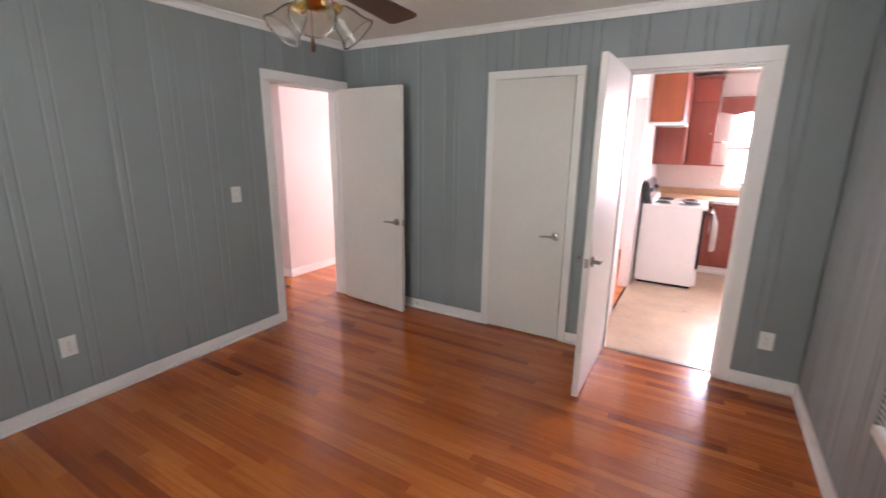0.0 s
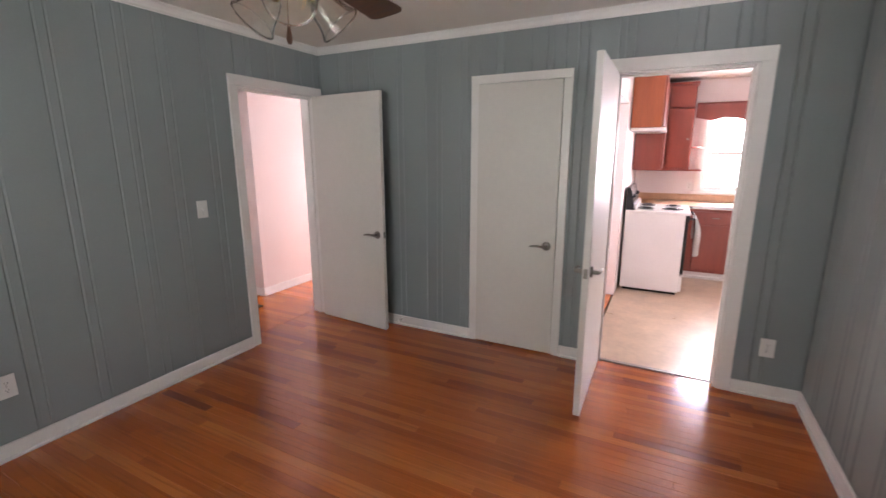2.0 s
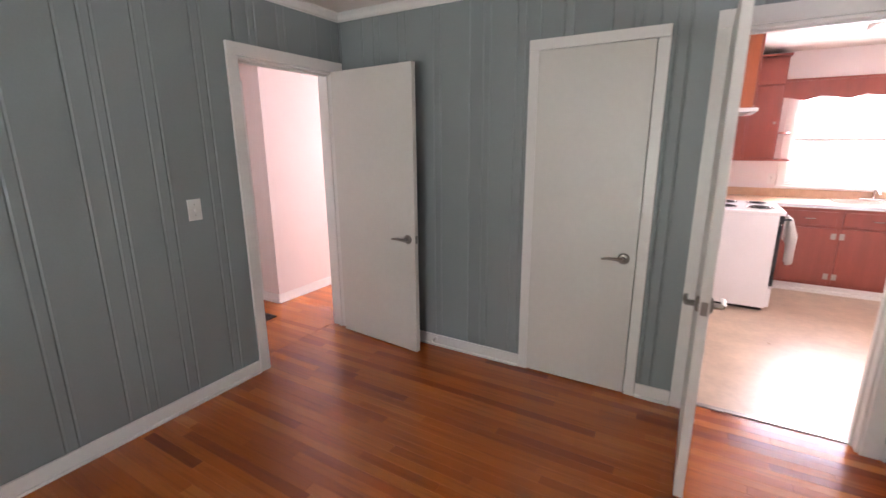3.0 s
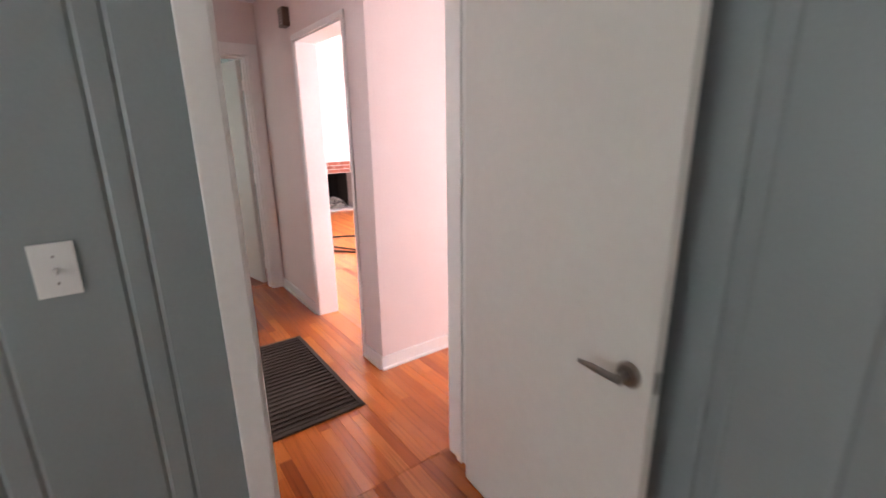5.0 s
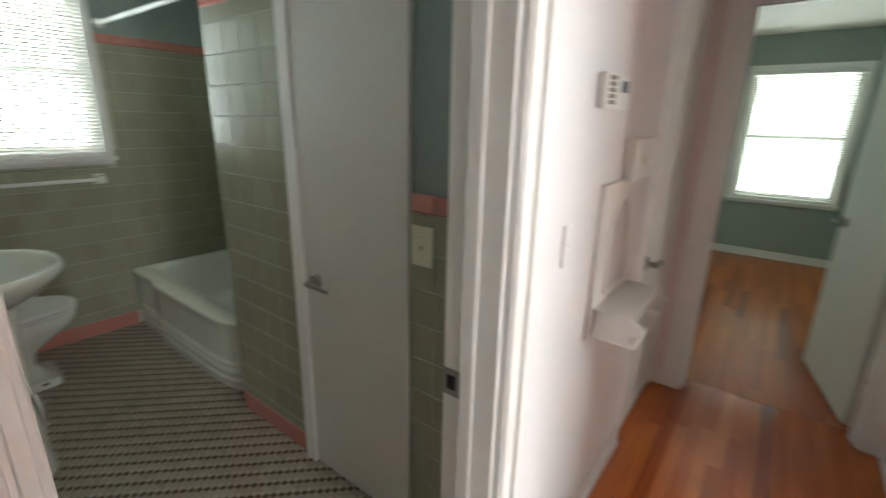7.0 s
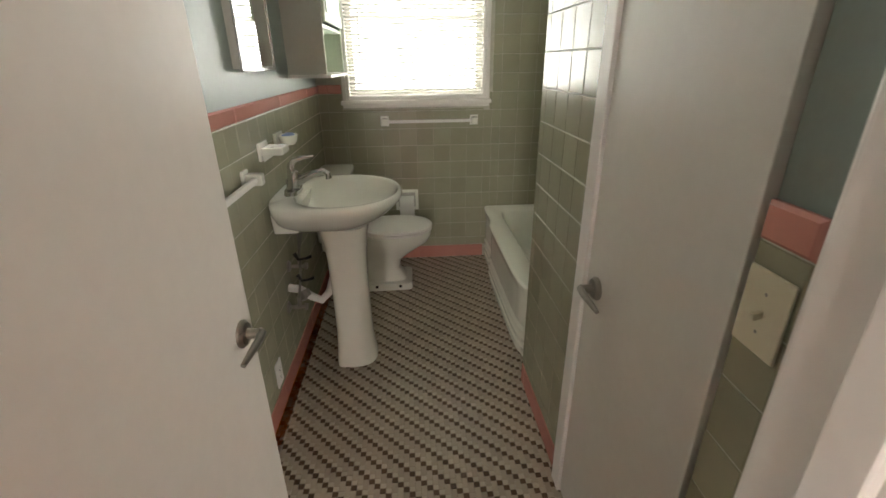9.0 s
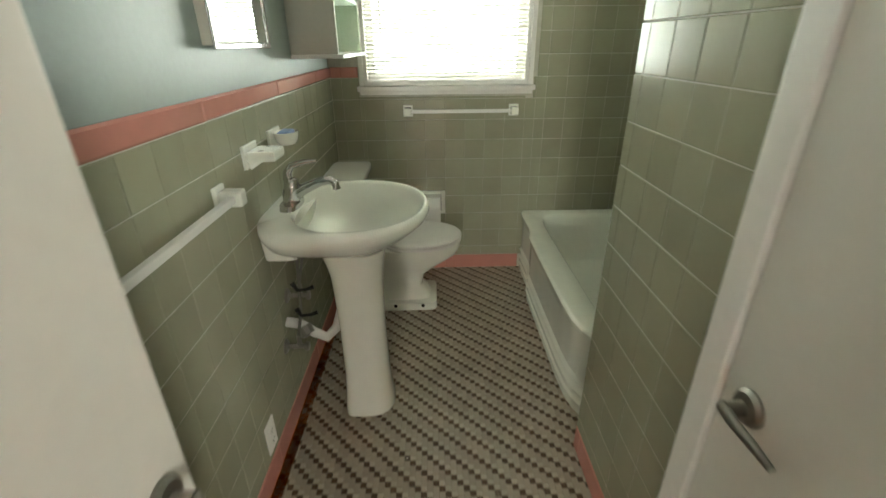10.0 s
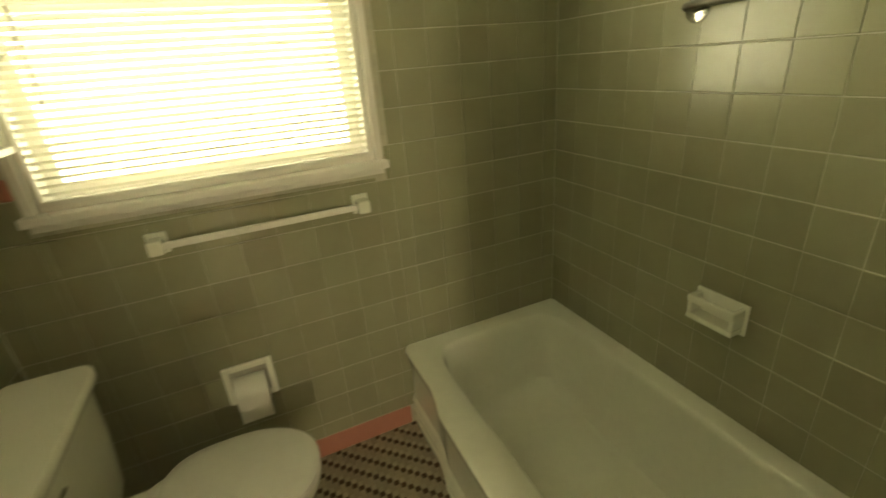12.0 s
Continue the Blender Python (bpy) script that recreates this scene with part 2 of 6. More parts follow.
def boxes(*dims, bevel=0.0, seg=2):
    bm = bmesh.new()
    for d in dims:
        block(bm, *d)
    if bevel:
        bmesh.ops.bevel(bm, geom=bm.edges[:], offset=bevel, segments=seg, profile=0.6, affect="EDGES")
    return bm


def lathe(profile, n=32, ax=1.0, ay=1.0):
    """Turns (radius, height) pairs about z."""
    bm = bmesh.new()
    rings = [[bm.verts.new((r * ax * math.cos(2 * math.pi * i / n), r * ay * math.sin(2 * math.pi * i / n), z)) for i in range(n)] for r, z in profile]
    for a, b in zip(rings, rings[1:]):
        for i in range(n):
            bm.faces.new((a[i], a[(i + 1) % n], b[(i + 1) % n], b[i]))
    if profile[0][0] > 1e-6:
        bm.faces.new(rings[0][::-1])
    if profile[-1][0] > 1e-6:
        bm.faces.new(rings[-1])
    bmesh.ops.remove_doubles(bm, verts=bm.verts[:], dist=1e-5)
    bmesh.ops.recalc_face_normals(bm, faces=bm.faces[:])
    return bm


def loft(rings, cap=True, closed=True):
    """Skins a row of equal-length point rings."""
    bm = bmesh.new()
    vr = [[bm.verts.new(p) for p in ring] for ring in rings]
    n = len(vr[0])
    for a, b in zip(vr, vr[1:]):
        for i in range(n if closed else n - 1):
            bm.faces.new((a[i], a[(i + 1) % n], b[(i + 1) % n], b[i]))
    if cap:
        bm.faces.new(vr[0][::-1])
        bm.faces.new(vr[-1])
    bmesh.ops.recalc_face_normals(bm, faces=bm.faces[:])
    return bm


def tube(points, r, n=12):
    """A round bar along points."""
    pts = [Vector(p) for p in points]
    rings = []
    up = Vector((0.13, 0.21, 0.97))
    for i, p in enumerate(pts):
        d = (pts[min(i + 1, len(pts) - 1)] - pts[max(i - 1, 0)]).normalized()
        u = d.cross(up)
        u = u.normalized() if u.length > 1e-3 else Vector((1, 0, 0))
        v = d.cross(u)
        rr = r[i] if isinstance(r, (list, tuple)) else r
        rings.append([p + rr * (u * math.cos(2 * math.pi * k / n) + v * math.sin(2 * math.pi * k / n)) for k in range(n)])
    return loft(rings)


def merge(*bms):
    """Joins bmeshes into the first."""
    base = bms[0]
    for o in bms[1:]:
        me = bpy.data.meshes.new("join")
        o.to_mesh(me)
        base.from_mesh(me)
        o.free()
        bpy.data.meshes.remove(me)
    return base


def moved(bm, m):
    bmesh.ops.transform(bm, matrix=m, verts=bm.verts[:])
    return bm


def part(name, bm, material, parent=None, label="", smooth=False, crease=40):
    me = bpy.data.meshes.new(name)
    bm.to_mesh(me)
    bm.free()
    me.materials.append(material)
    if smooth:
        for p in me.polygons:
            p.use_smooth = True
        me.set_sharp_from_angle(angle=radians(crease))
    ob = new(name, me)
    ob.parent = parent
    if label:
        tagged(ob, label)
    return ob


def thing(name, m, label, category, group="", kind=""):
    ob = new(name)
    ob.empty_display_size = 0.1
    ob.matrix_world = Matrix.Translation(ORIGIN[0]) @ m
    return tagged(ob, label, category, group, kind)


def structure(name, bm, material, label, category, smooth=False):
    ob = part(name, bm, material, None, "", smooth)
    ob.location = ORIGIN[0]
    return tagged(ob, label, category, "", "structure")


def wall_dims(axis, face, back, a0, a1, z0, z1, holes):
    """Blocks of a wall along x ('x') or y ('y') with rectangular holes (a0, a1, z0, z1) through it."""
    cuts = sorted({a0, a1, *[h[0] for h in holes], *[h[1] for h in holes]})
    out = []
    for p, q in zip(cuts, cuts[1:]):
        hs = sorted([(h[2], h[3]) for h in holes if h[0] <= p and h[1] >= q])
        z = z0
        for lo, hi in hs + [(z1, z1)]:
            if lo > z:
                out.append((p, q, face, back, z, lo) if axis == "x" else (face, back, p, q, z, lo))
            z = max(z, hi)
    return out


def wall(name, axis, face, back, a0, a1, z0, z1, holes, material, label):
    return structure(name, boxes(*wall_dims(axis, face, back, a0, a1, z0, z1, holes)), material, label, "wall")


# ---- structure ----
CEIL = 2.44
D_HALL = (-0.888, -0.075, 0, 2.03)      # bedroom to hall, in the west wall
D_KITCHEN = (2.53, 3.30, 0, 2.05)     # bedroom to kitchen, in the north wall
D_CLOSET = (1.565, 2.195, 0, 2.04)
W_BED = (-2.86, -1.38, 0.59, 2.16)
W_BATH = (-1.20, -0.24, 1.20, 2.22)
W_KITCHEN = (3.24, 4.70, 1.03, 2.02)
W_WEST = (-1.10, -0.16, 0.68, 2.08)
W_ROOM_ADDED = (-5.4, -4.2, 0.68, 2.08)
W_SOUTH_ADDED = (1.05, 2.35, 0.65, 2.05)
W_DINING_ADDED = (-0.4, 1.0, 0.75, 2.05)
W_LIVING_ADDED = (-4.7, -2.5, 0.7, 2.1)
D_BATH = (-0.985, -0.24, 0, 2.03)
D_END = (-0.90, -0.12, 0, 2.035)
D_LIVING = (-1.97, -1.19, 0, 2.03)
D_BCLOSET = (-2.10, -1.555, 0, 2.03)
D_LINEN = (-2.80, -2.20, 0, 2.02)

wall_w = wall("wall_west", "y", -0.012, -0.115, -1.18, 0.0, 0, CEIL, [D_HALL], M_PANELBASE, "bedroom wall of painted grey-green boards with grooves")
wall("wall_west_thin", "y", -0.012, -0.022, -4.12, -1.18, 0, CEIL, [], M_PANELBASE, "thin partition between bedroom and bathroom")
wall_n = wall("wall_north", "x", 0.012, 0.10, -0.115, 3.785, 0, CEIL, [D_KITCHEN, D_CLOSET], M_PANELBASE, "bedroom wall of painted grey boards with grooves")
wall_e = wall("wall_east", "y", 3.767, 3.93, -4.0, 0.10, 0, CEIL, [W_BED], M_PANELBASE, "bedroom outer wall of painted grey boards with grooves")
wall("wall_south", "x", -4.0, -4.12, 0.0, 3.93, 0, CEIL, [W_SOUTH_ADDED], M_PANELBASE, "plain grey bedroom wall")
structure("ceiling_bedroom", boxes((-0.012, 3.767, -4.0, 0.012, CEIL, CEIL + 0.1)), M_CEIL, "flat white painted bedroom ceiling", "ceiling")
# hall
wall("wall_hall_east_side", "y", -0.119, -0.150, -1.10, 1.2, 0, CEIL, [D_HALL], M_HALL, "pinkish beige hall wall beside the bedroom")
ORIGIN[0] = HALL
wall("wall_hall_south", "x", -1.06, -1.18, -2.86, -0.122, 0, CEIL, [D_BATH, D_LINEN], M_HALLWHITE, "off-white hall wall with a telephone niche")
wall("wall_hall_north", "x", -0.015, 0.115, -2.86, -1.19, 0, CEIL, [(-1.97, -1.19, 0, 2.03)], M_HALL, "pinkish beige hall wall with a cased opening")
wall("wall_hall_stub", "x", -0.015, 1.15, -1.19, -0.93, 0, CEIL, [], M_HALL, "pinkish beige wall corner between hall and passage")
wall("wall_hall_end", "y", -2.86, -2.98, -1.18, 0.115, 0, CEIL, [D_END], M_HALL, "pinkish beige wall round the end doorway")
structure("ceiling_hall", boxes((-2.98, -0.079, -1.18, 1.5, CEIL, CEIL + 0.1)), M_HALLWHITE, "off-white hall ceiling", "ceiling")
# west room
wall("wall_west_room_far", "y", -6.50, -6.64, -2.6, 0.115, 0, CEIL, [W_WEST], M_ROOM, "sage grey wall with a window")
wall("wall_west_room_north", "x", 0.02, 0.115, -6.5, -2.98, 0, CEIL, [], M_ROOM, "sage grey wall")
wall("wall_west_room_south", "x", -2.6, -2.7, -6.64, -2.86, 0, CEIL, [W_ROOM_ADDED], M_ROOM, "sage grey wall")
wall("wall_west_room_door", "y", -2.984, -2.999, -2.6, 0.02, 0, CEIL, [D_END], M_ROOM, "sage grey wall round the doorway")
structure("ceiling_west_room", boxes((-6.5, -2.98, -2.6, 0.02, CEIL, CEIL + 0.1)), M_CEIL, "white ceiling of the west room", "ceiling")
# living room and passage to the kitchen
wall("wall_living_north", "x", 3.60, 3.74, -6.6, 2.40, 0, CEIL, [W_LIVING_ADDED, W_DINING_ADDED], M_LIVING, "cream living room wall with two added unseen windows")
wall("wall_living_west", "y", -6.50, -6.64, 0.115, 3.60, 0, CEIL, [(1.42, 2.42, 0.0, 0.78)], M_LIVING, "cream chimney wall over the fireplace")
wall("wall_living_hall_side", "x", 0.119, 0.135, -6.5, -1.19, 0, CEIL, [D_LIVING], M_LIVING, "cream living room wall beside the hall")
wall("wall_passage_south", "x", 1.2, 1.3, -0.135, 2.40, 0, CEIL, [], M_LIVING, "cream passage wall")
structure("ceiling_living", boxes((-6.5, 2.40, 0.135, 3.6, CEIL + 0.004, CEIL + 0.1)), M_CEIL, "white living room ceiling", "ceiling")
# kitchen
ORIGIN[0] = BEDROOM
wall("wall_kitchen_west", "y", 2.46, 2.36, 0.104, 3.75, 0, CEIL, [(0.9, 1.78, 0, 2.03)], M_KWALL, "pale kitchen wall with an opening")
wall("wall_kitchen_north", "x", 3.56, 3.70, 2.46, 5.4, 0, CEIL, [W_KITCHEN], M_KWALL, "pale kitchen wall with a window over the sink")
wall("wall_kitchen_east", "y", 5.3, 5.4, 0.104, 3.56, 0, CEIL, [], M_KWALL, "pale kitchen wall")
wall("wall_kitchen_south", "x", 0.104, 0.118, 2.46, 5.3, 0, CEIL, [D_KITCHEN], M_KWALL, "pale kitchen wall round the doorway")
structure("ceiling_kitchen", boxes((2.36, 5.4, 0.104, 3.6, CEIL, CEIL + 0.1)), M_CEIL, "white kitchen ceiling", "ceiling")
# bathroom
PINK_TOP, HIGH_TOP = 1.305, 1.95
ORIGIN[0] = HALL
bath_n = wall("wall_bath_north", "x", -1.196, -1.184, -1.28, -0.05, 0, CEIL, [D_BATH], M_BATHPAINT, "bathroom wall round the doorway")
ORIGIN[0] = BATH
bath_e = wall("wall_bath_east", "y", -0.038, -0.024, -4.25, -1.18, 0, CEIL, [], M_BATHPAINT, "bathroom wall, grey tile below grey-green paint")
bath_s = wall("wall_bath_south", "x", -4.24, -4.40, -2.1, 0.0, 0, CEIL, [W_BATH], M_BATHPAINT, "tiled bathroom outer wall with a window")
bath_w = wall("wall_bath_west", "y", -1.175, -1.275, -2.70, -1.18, 0, CEIL, [D_BCLOSET], M_BATHPAINT, "tiled bathroom wall with a closet door")
tub_n = wall("wall_tub_north", "x", -2.70, -2.60, -1.98, -1.275, 0, CEIL, [], M_BATHPAINT, "tiled wall at the tub's end")
tub_w = wall("wall_tub_west", "y", -1.98, -2.10, -4.25, -2.60, 0, CEIL, [], M_BATHPAINT, "tiled wall along the tub")
structure("ceiling_bath", boxes((-2.1, -0.038, -4.25, -1.18, CEIL, CEIL + 0.1)), M_CEIL, "white bathroom ceiling", "ceiling")
ORIGIN[0] = BEDROOM
# closed shells of the closets
wall("wall_closet_shell", "x", 0.75, 0.80, 1.40, 2.36, 0, CEIL, [], M_LIVING, "plain closet back wall")
ORIGIN[0] = BATH
wall("wall_bath_closet_shell", "y", -1.95, -2.0, -2.60, -1.18, 0, CEIL, [], M_LIVING, "plain closet back wall")
ORIGIN[0] = BEDROOM
# Unseen slab added above the ceilings to block stray daylight.
structure("roof", boxes((-6.9, 5.6, -4.6, 3.9, 2.56, 2.70)), M_COVER, "unseen dark slab added over the rooms to keep daylight out", "roof")

# floors
floor_bed = structure("floor_bedroom", boxes((-0.165, 3.93, -4.1, 0.09, -0.12, -0.016)), M_DARKGAP, "varnished reddish oak strip floor of the bedroom", "floor")
ORIGIN[0] = HALL
floor_hall = structure("floor_hall", boxes((-3.0, -0.125, -1.10, 0.13, -0.12, -0.016)), M_DARKGAP, "varnished oak strip floor of the hall", "floor")
floor_west = structure("floor_west_room", boxes((-6.64, -3.0, -2.7, 0.119, -0.12, -0.016)), M_DARKGAP, "varnished oak strip floor of the far room", "floor")
floor_living = structure("floor_living", boxes((-6.64, -3.0, 0.119, 3.60, -0.12, -0.016), (-3.0, 2.46, 0.13, 3.60, -0.12, -0.016), (-0.125, 2.46, 0.09, 0.13, -0.12, -0.016)), M_DARKGAP, "varnished oak strip floor of the living room", "floor")
ORIGIN[0] = BATH
floor_bath = structure("floor_bathroom", boxes((-2.1, -0.03, -4.30, -1.085, -0.12, -0.003)), M_FLOORGROUT, "taupe and brown mosaic tile floor of the bathroom", "floor")
ORIGIN[0] = BEDROOM
structure("floor_kitchen", boxes((2.46, 5.4, 0.09, 3.70, -0.12, 0.0)), M_LINO, "glossy beige sheet flooring in the kitchen", "floor")
structure("ground", boxes((-300, 300, -300, 300, -0.6, -0.5)), M_LAWN, "green lawn round the house", "ground")


# ---- glowing distance outside the windows ----
def outdoors(name, m, w, h, strength, sky_col, leaf_col, low):
    """Far daylight: pale haze with sunlit foliage, blurred out by distance."""
    mt = bpy.data.materials.new(name + "_glow")
    mt.use_nodes = True
    nt = mt.node_tree
    nt.nodes.remove(nt.nodes["Principled BSDF"])
    em = nt.nodes.new("ShaderNodeEmission")
    n = noise_tex(nt, 1.6, 6)
    nt.links.new(ramp(nt, n.outputs["Fac"], [(low, leaf_col), (low + 0.16, sky_col)]), em.inputs["Color"])
    em.inputs["Strength"].default_value = strength
    nt.links.new(em.outputs[0], nt.nodes["Material Output"].inputs["Surface"])
    bm = bmesh.new()
    bm.faces.new([bm.verts.new(p) for p in ((-w / 2, -h / 2, 0), (w / 2, -h / 2, 0), (w / 2, h / 2, 0), (-w / 2, h / 2, 0))])
    ob = structure(name, bm, mt, "bright hazy daylight and foliage outside the window", "backdrop")
    ob.matrix_world = m
    return ob


outdoors("backdrop_east", pose(4.45, -2.0, 1.6, 90, 0, -90), 5.0, 4.2, 2.2, (0.95, 1.0, 1.0), (0.55, 0.68, 0.58), 0.36)
outdoors("backdrop_north", pose(3.6, 6.0, 1.6, 90, 0, 0), 7.0, 4.2, 7.0, (1.0, 0.98, 0.97), (0.8, 0.9, 0.8), 0.36)
outdoors("backdrop_south", pose(-0.7, -6.4, 1.6, 90, 0, 180), 6.0, 4.2, 1.9, (1.0, 1.0, 0.95), (0.72, 0.78, 0.32), 0.42)
outdoors("backdrop_west", pose(-8.4, -0.6, 1.6, 90, 0, 90), 6.0, 4.2, 1.1, (0.98, 1.0, 0.97), (0.80, 0.88, 0.65), 0.40)


# ---- trim ----
def casing(name, axis, face, out, a0, a1, top, w=0.085, t=0.018, left=True, right=True, bead=False):
    """Flat painted door casing on a wall face; out is the way the face looks."""
    y0, y1 = face, face + out * t
    b = 0.003 * out
    ds = []
    if left:
        ds.append((a0 - w, a0, y0, y1, 0, top))
    if right:
        ds.append((a1, a1 + w, y0, y1, 0, top))
    ds.append((a0 - (w if left else 0), a1 + (w if right else 0), y0, y1 + b, top, top + w))
    if bead:
        y2 = face + out * (t + 0.011)
        for b0, b1, p in ((a0 - w - 0.002, a0 - w + 0.013, y2), (a0 - 0.016, a0 - 0.005, y1 + b * 2), (a1 + w - 0.013, a1 + w + 0.002, y2), (a1 + 0.005, a1 + 0.016, y1 + b * 2)):
            ds.append((b0, b1, y1 - b, p, 0, top + 0.002))
        ds.append((a0 - w - 0.002, a1 + w + 0.002, y1, y2, top + w - 0.013, top + w + 0.002))
    if axis == "y":
        ds = [(d[2], d[3], d[0], d[1], d[4], d[5]) for d in ds]
    return structure(name, boxes(*ds, bevel=0.004), M_WHITE, "white painted flat wooden door casing", "door casing")


def jamb(name, axis, f0, f1, a0, a1, top, stop=None, t=0.014):
    """Lining of a doorway through the wall, with a door stop."""
    ds = [(a0, a0 + t, f0, f1, 0, top), (a1 - t, a1, f0, f1, 0, top), (a0 + t, a1 - t, f0, f1, top - t, top)]
    if stop is not None:
        s0, s1 = stop, stop + 0.035
        ds += [(a0 + t, a0 + t + 0.011, s0, s1, 0, top - t), (a1 - t - 0.011, a1 - t, s0, s1, 0, top - t), (a0 + t + 0.011, a1 - t - 0.011, s0, s1, top - t - 0.011, top - t)]
    if axis == "y":
        ds = [(d[2], d[3], d[0], d[1], d[4], d[5]) for d in ds]
    return structure(name, boxes(*ds, bevel=0.002, seg=1), M_WHITE, "white painted door jamb lining", "door jamb")


casing("trim_hall_door", "y", 0.001, 1, -0.888, -0.075, 2.03, w=0.072)
casing("trim_hall_door_back", "y", -0.151, -1, -0.888, -0.075, 2.03)
jamb("jamb_hall_door", "y", 0.001, -0.151, -0.888, -0.075, 2.03, stop=-0.085)
casing("trim_closet_door", "x", -0.001, -1, 1.565, 2.195, 2.04, w=0.06)
jamb("jamb_closet_door", "x", 0.05, 0.10, 1.565, 2.195, 2.04)
casing("trim_kitchen_door", "x", -0.001, -1, 2.53, 3.30, 2.05, w=0.08)
casing("trim_kitchen_door_back", "x", 0.119, 1, 2.53, 3.30, 2.05, w=0.08)
jamb("jamb_kitchen_door", "x", -0.001, 0.119, 2.53, 3.30, 2.05, stop=0.05)
ORIGIN[0] = HALL
casing("trim_bath_door", "x", -1.059, 1, -0.985, -0.24, 2.03, w=0.075, bead=True)
jamb("jamb_bath_door", "x", -1.059, -1.198, -0.985, -0.24, 2.03, stop=-1.15)
casing("trim_bath_door_inside", "x", -1.197, -1, -0.985, -0.24, 2.03, w=0.07)
casing("trim_end_door", "y", -2.859, 1, -0.90, -0.12, 2.035, w=0.09)
jamb("jamb_end_door", "y", -2.859, -3.0, -0.90, -0.12, 2.035, stop=-2.94)
jamb("jamb_living_opening", "x", -0.018, 0.138, -1.97, -1.19, 2.03, t=0.012)
casing("trim_living_opening", "x", -0.016, -1, -1.97, -1.19, 2.03, w=0.035, t=0.010)
casing("trim_linen_door", "x", -1.059, 1, -2.80, -2.20, 2.02, w=0.04, t=0.012)
ORIGIN[0] = BATH
casing("trim_bath_closet", "y", -1.166, 1, -2.10, -1.555, 2.03, w=0.065, right=False)
ORIGIN[0] = BEDROOM
structure("trim_threshold_kitchen", boxes((2.545, 3.285, 0.062, 0.100, -0.004, 0.006), bevel=0.002, seg=1), M_NICKEL, "dull metal threshold strip between oak and sheet floor", "threshold")
ORIGIN[0] = HALL
structure("trim_threshold_bath", boxes((-0.97, -0.255, -1.198, -1.075, -0.01, 0.008), bevel=0.003, seg=1), M_OAK, "oak threshold at the bathroom door", "threshold")
structure("trim_living_sill_strip", boxes((-1.96, -1.20, -0.01, 0.13, -0.012, 0.001)), M_OAK, "oak strip under the living room opening", "threshold")


def baseboard(name, runs, h=0.088, t=0.014, label="white painted baseboard with a shoe moulding"):
    """runs: (axis, face, out, a0, a1)"""
    bms = []
    for axis, face, out, a0, a1 in runs:
        for d0, d1, z0, z1, bv in ((0, t, 0, h, 0.005), (t, t + 0.012, 0, 0.018, 0.005)):
            d = (a0, a1, face + out * d0, face + out * d1, z0, z1)
            if axis == "y":
                d = (d[2], d[3], d[0], d[1], d[4], d[5])
            bms.append(boxes(d, bevel=bv))
    return structure(name, merge(*bms), M_WHITE, label, "baseboard")


ORIGIN[0] = BEDROOM
baseboard("baseboard_west", [("y", 0.001, 1, -4.0, -0.96)])
baseboard("baseboard_north", [("x", -0.001, -1, 0.02, 1.503), ("x", -0.001, -1, 2.257, 2.448), ("x", -0.001, -1, 3.382, 3.754)])
baseboard("baseboard_east", [("y", 3.754, -1, -4.0, -0.018)])
ORIGIN[0] = HALL
baseboard("baseboard_hall", [("x", -1.059, 1, -2.158, -1.064), ("y", -2.859, 1, -1.058, -0.992), ("x", -0.016, -1, -2.84, -2.007), ("x", -0.016, -1, -1.153, -0.93), ("y", -0.929, 1, -0.03, 1.15)])
baseboard("baseboard_west_room", [("y", -6.499, 1, -2.6, 0.02), ("x", 0.019, -1, -6.48, -3.0)])


def crown(name, axis, face, out, a0, a1):
    prof = [(0, CEIL), (0.045, CEIL), (0.045, CEIL - 0.010), (0.030, CEIL - 0.020), (0.014, CEIL - 0.042), (0.012, CEIL - 0.055), (0, CEIL - 0.055)]
    rings = [[((a, face + out * d, z) if axis == "x" else (face + out * d, a, z)) for d, z in prof] for a in (a0, a1)]
    return structure(name, loft(rings), M_WHITE, "white crown moulding under the ceiling", "crown moulding")


ORIGIN[0] = BEDROOM
crown("trim_crown_north", "x", -0.001, -1, 0.001, 3.754)
crown("trim_crown_west", "y", 0.001, 1, -4.0, -0.002)
crown("trim_crown_east", "y", 3.754, -1, -4.0, -0.002)


# ---- doors ----
def lever(parent, x, y, z, side, toward, material=None):
    """Round rose and lever on a leaf's face; side: -1 or 1 along local y; toward: the way the lever points along local x."""
    mt = material or M_NICKEL
    h = part("door_handle", moved(lathe([(0.0, 0), (0.033, 0), (0.033, 0.005), (0.027, 0.012), (0.013, 0.014), (0.012, 0.040), (0.014, 0.044), (0.0, 0.050)], 28), pose(x, y, z, -90 * side)), mt, parent, "satin nickel lever handle", True)
    s = side
    pts = [(x - toward * 0.004, y + s * 0.044, z), (x + toward * 0.03, y + s * 0.050, z + 0.002), (x + toward * 0.075, y + s * 0.050, z + 0.003), (x + toward * 0.115, y + s * 0.045, z - 0.004)]
    lv = tube(pts, [0.0105, 0.0095, 0.0085, 0.006], 12)
    part("lever", lv, mt, h, "", True)
    return h


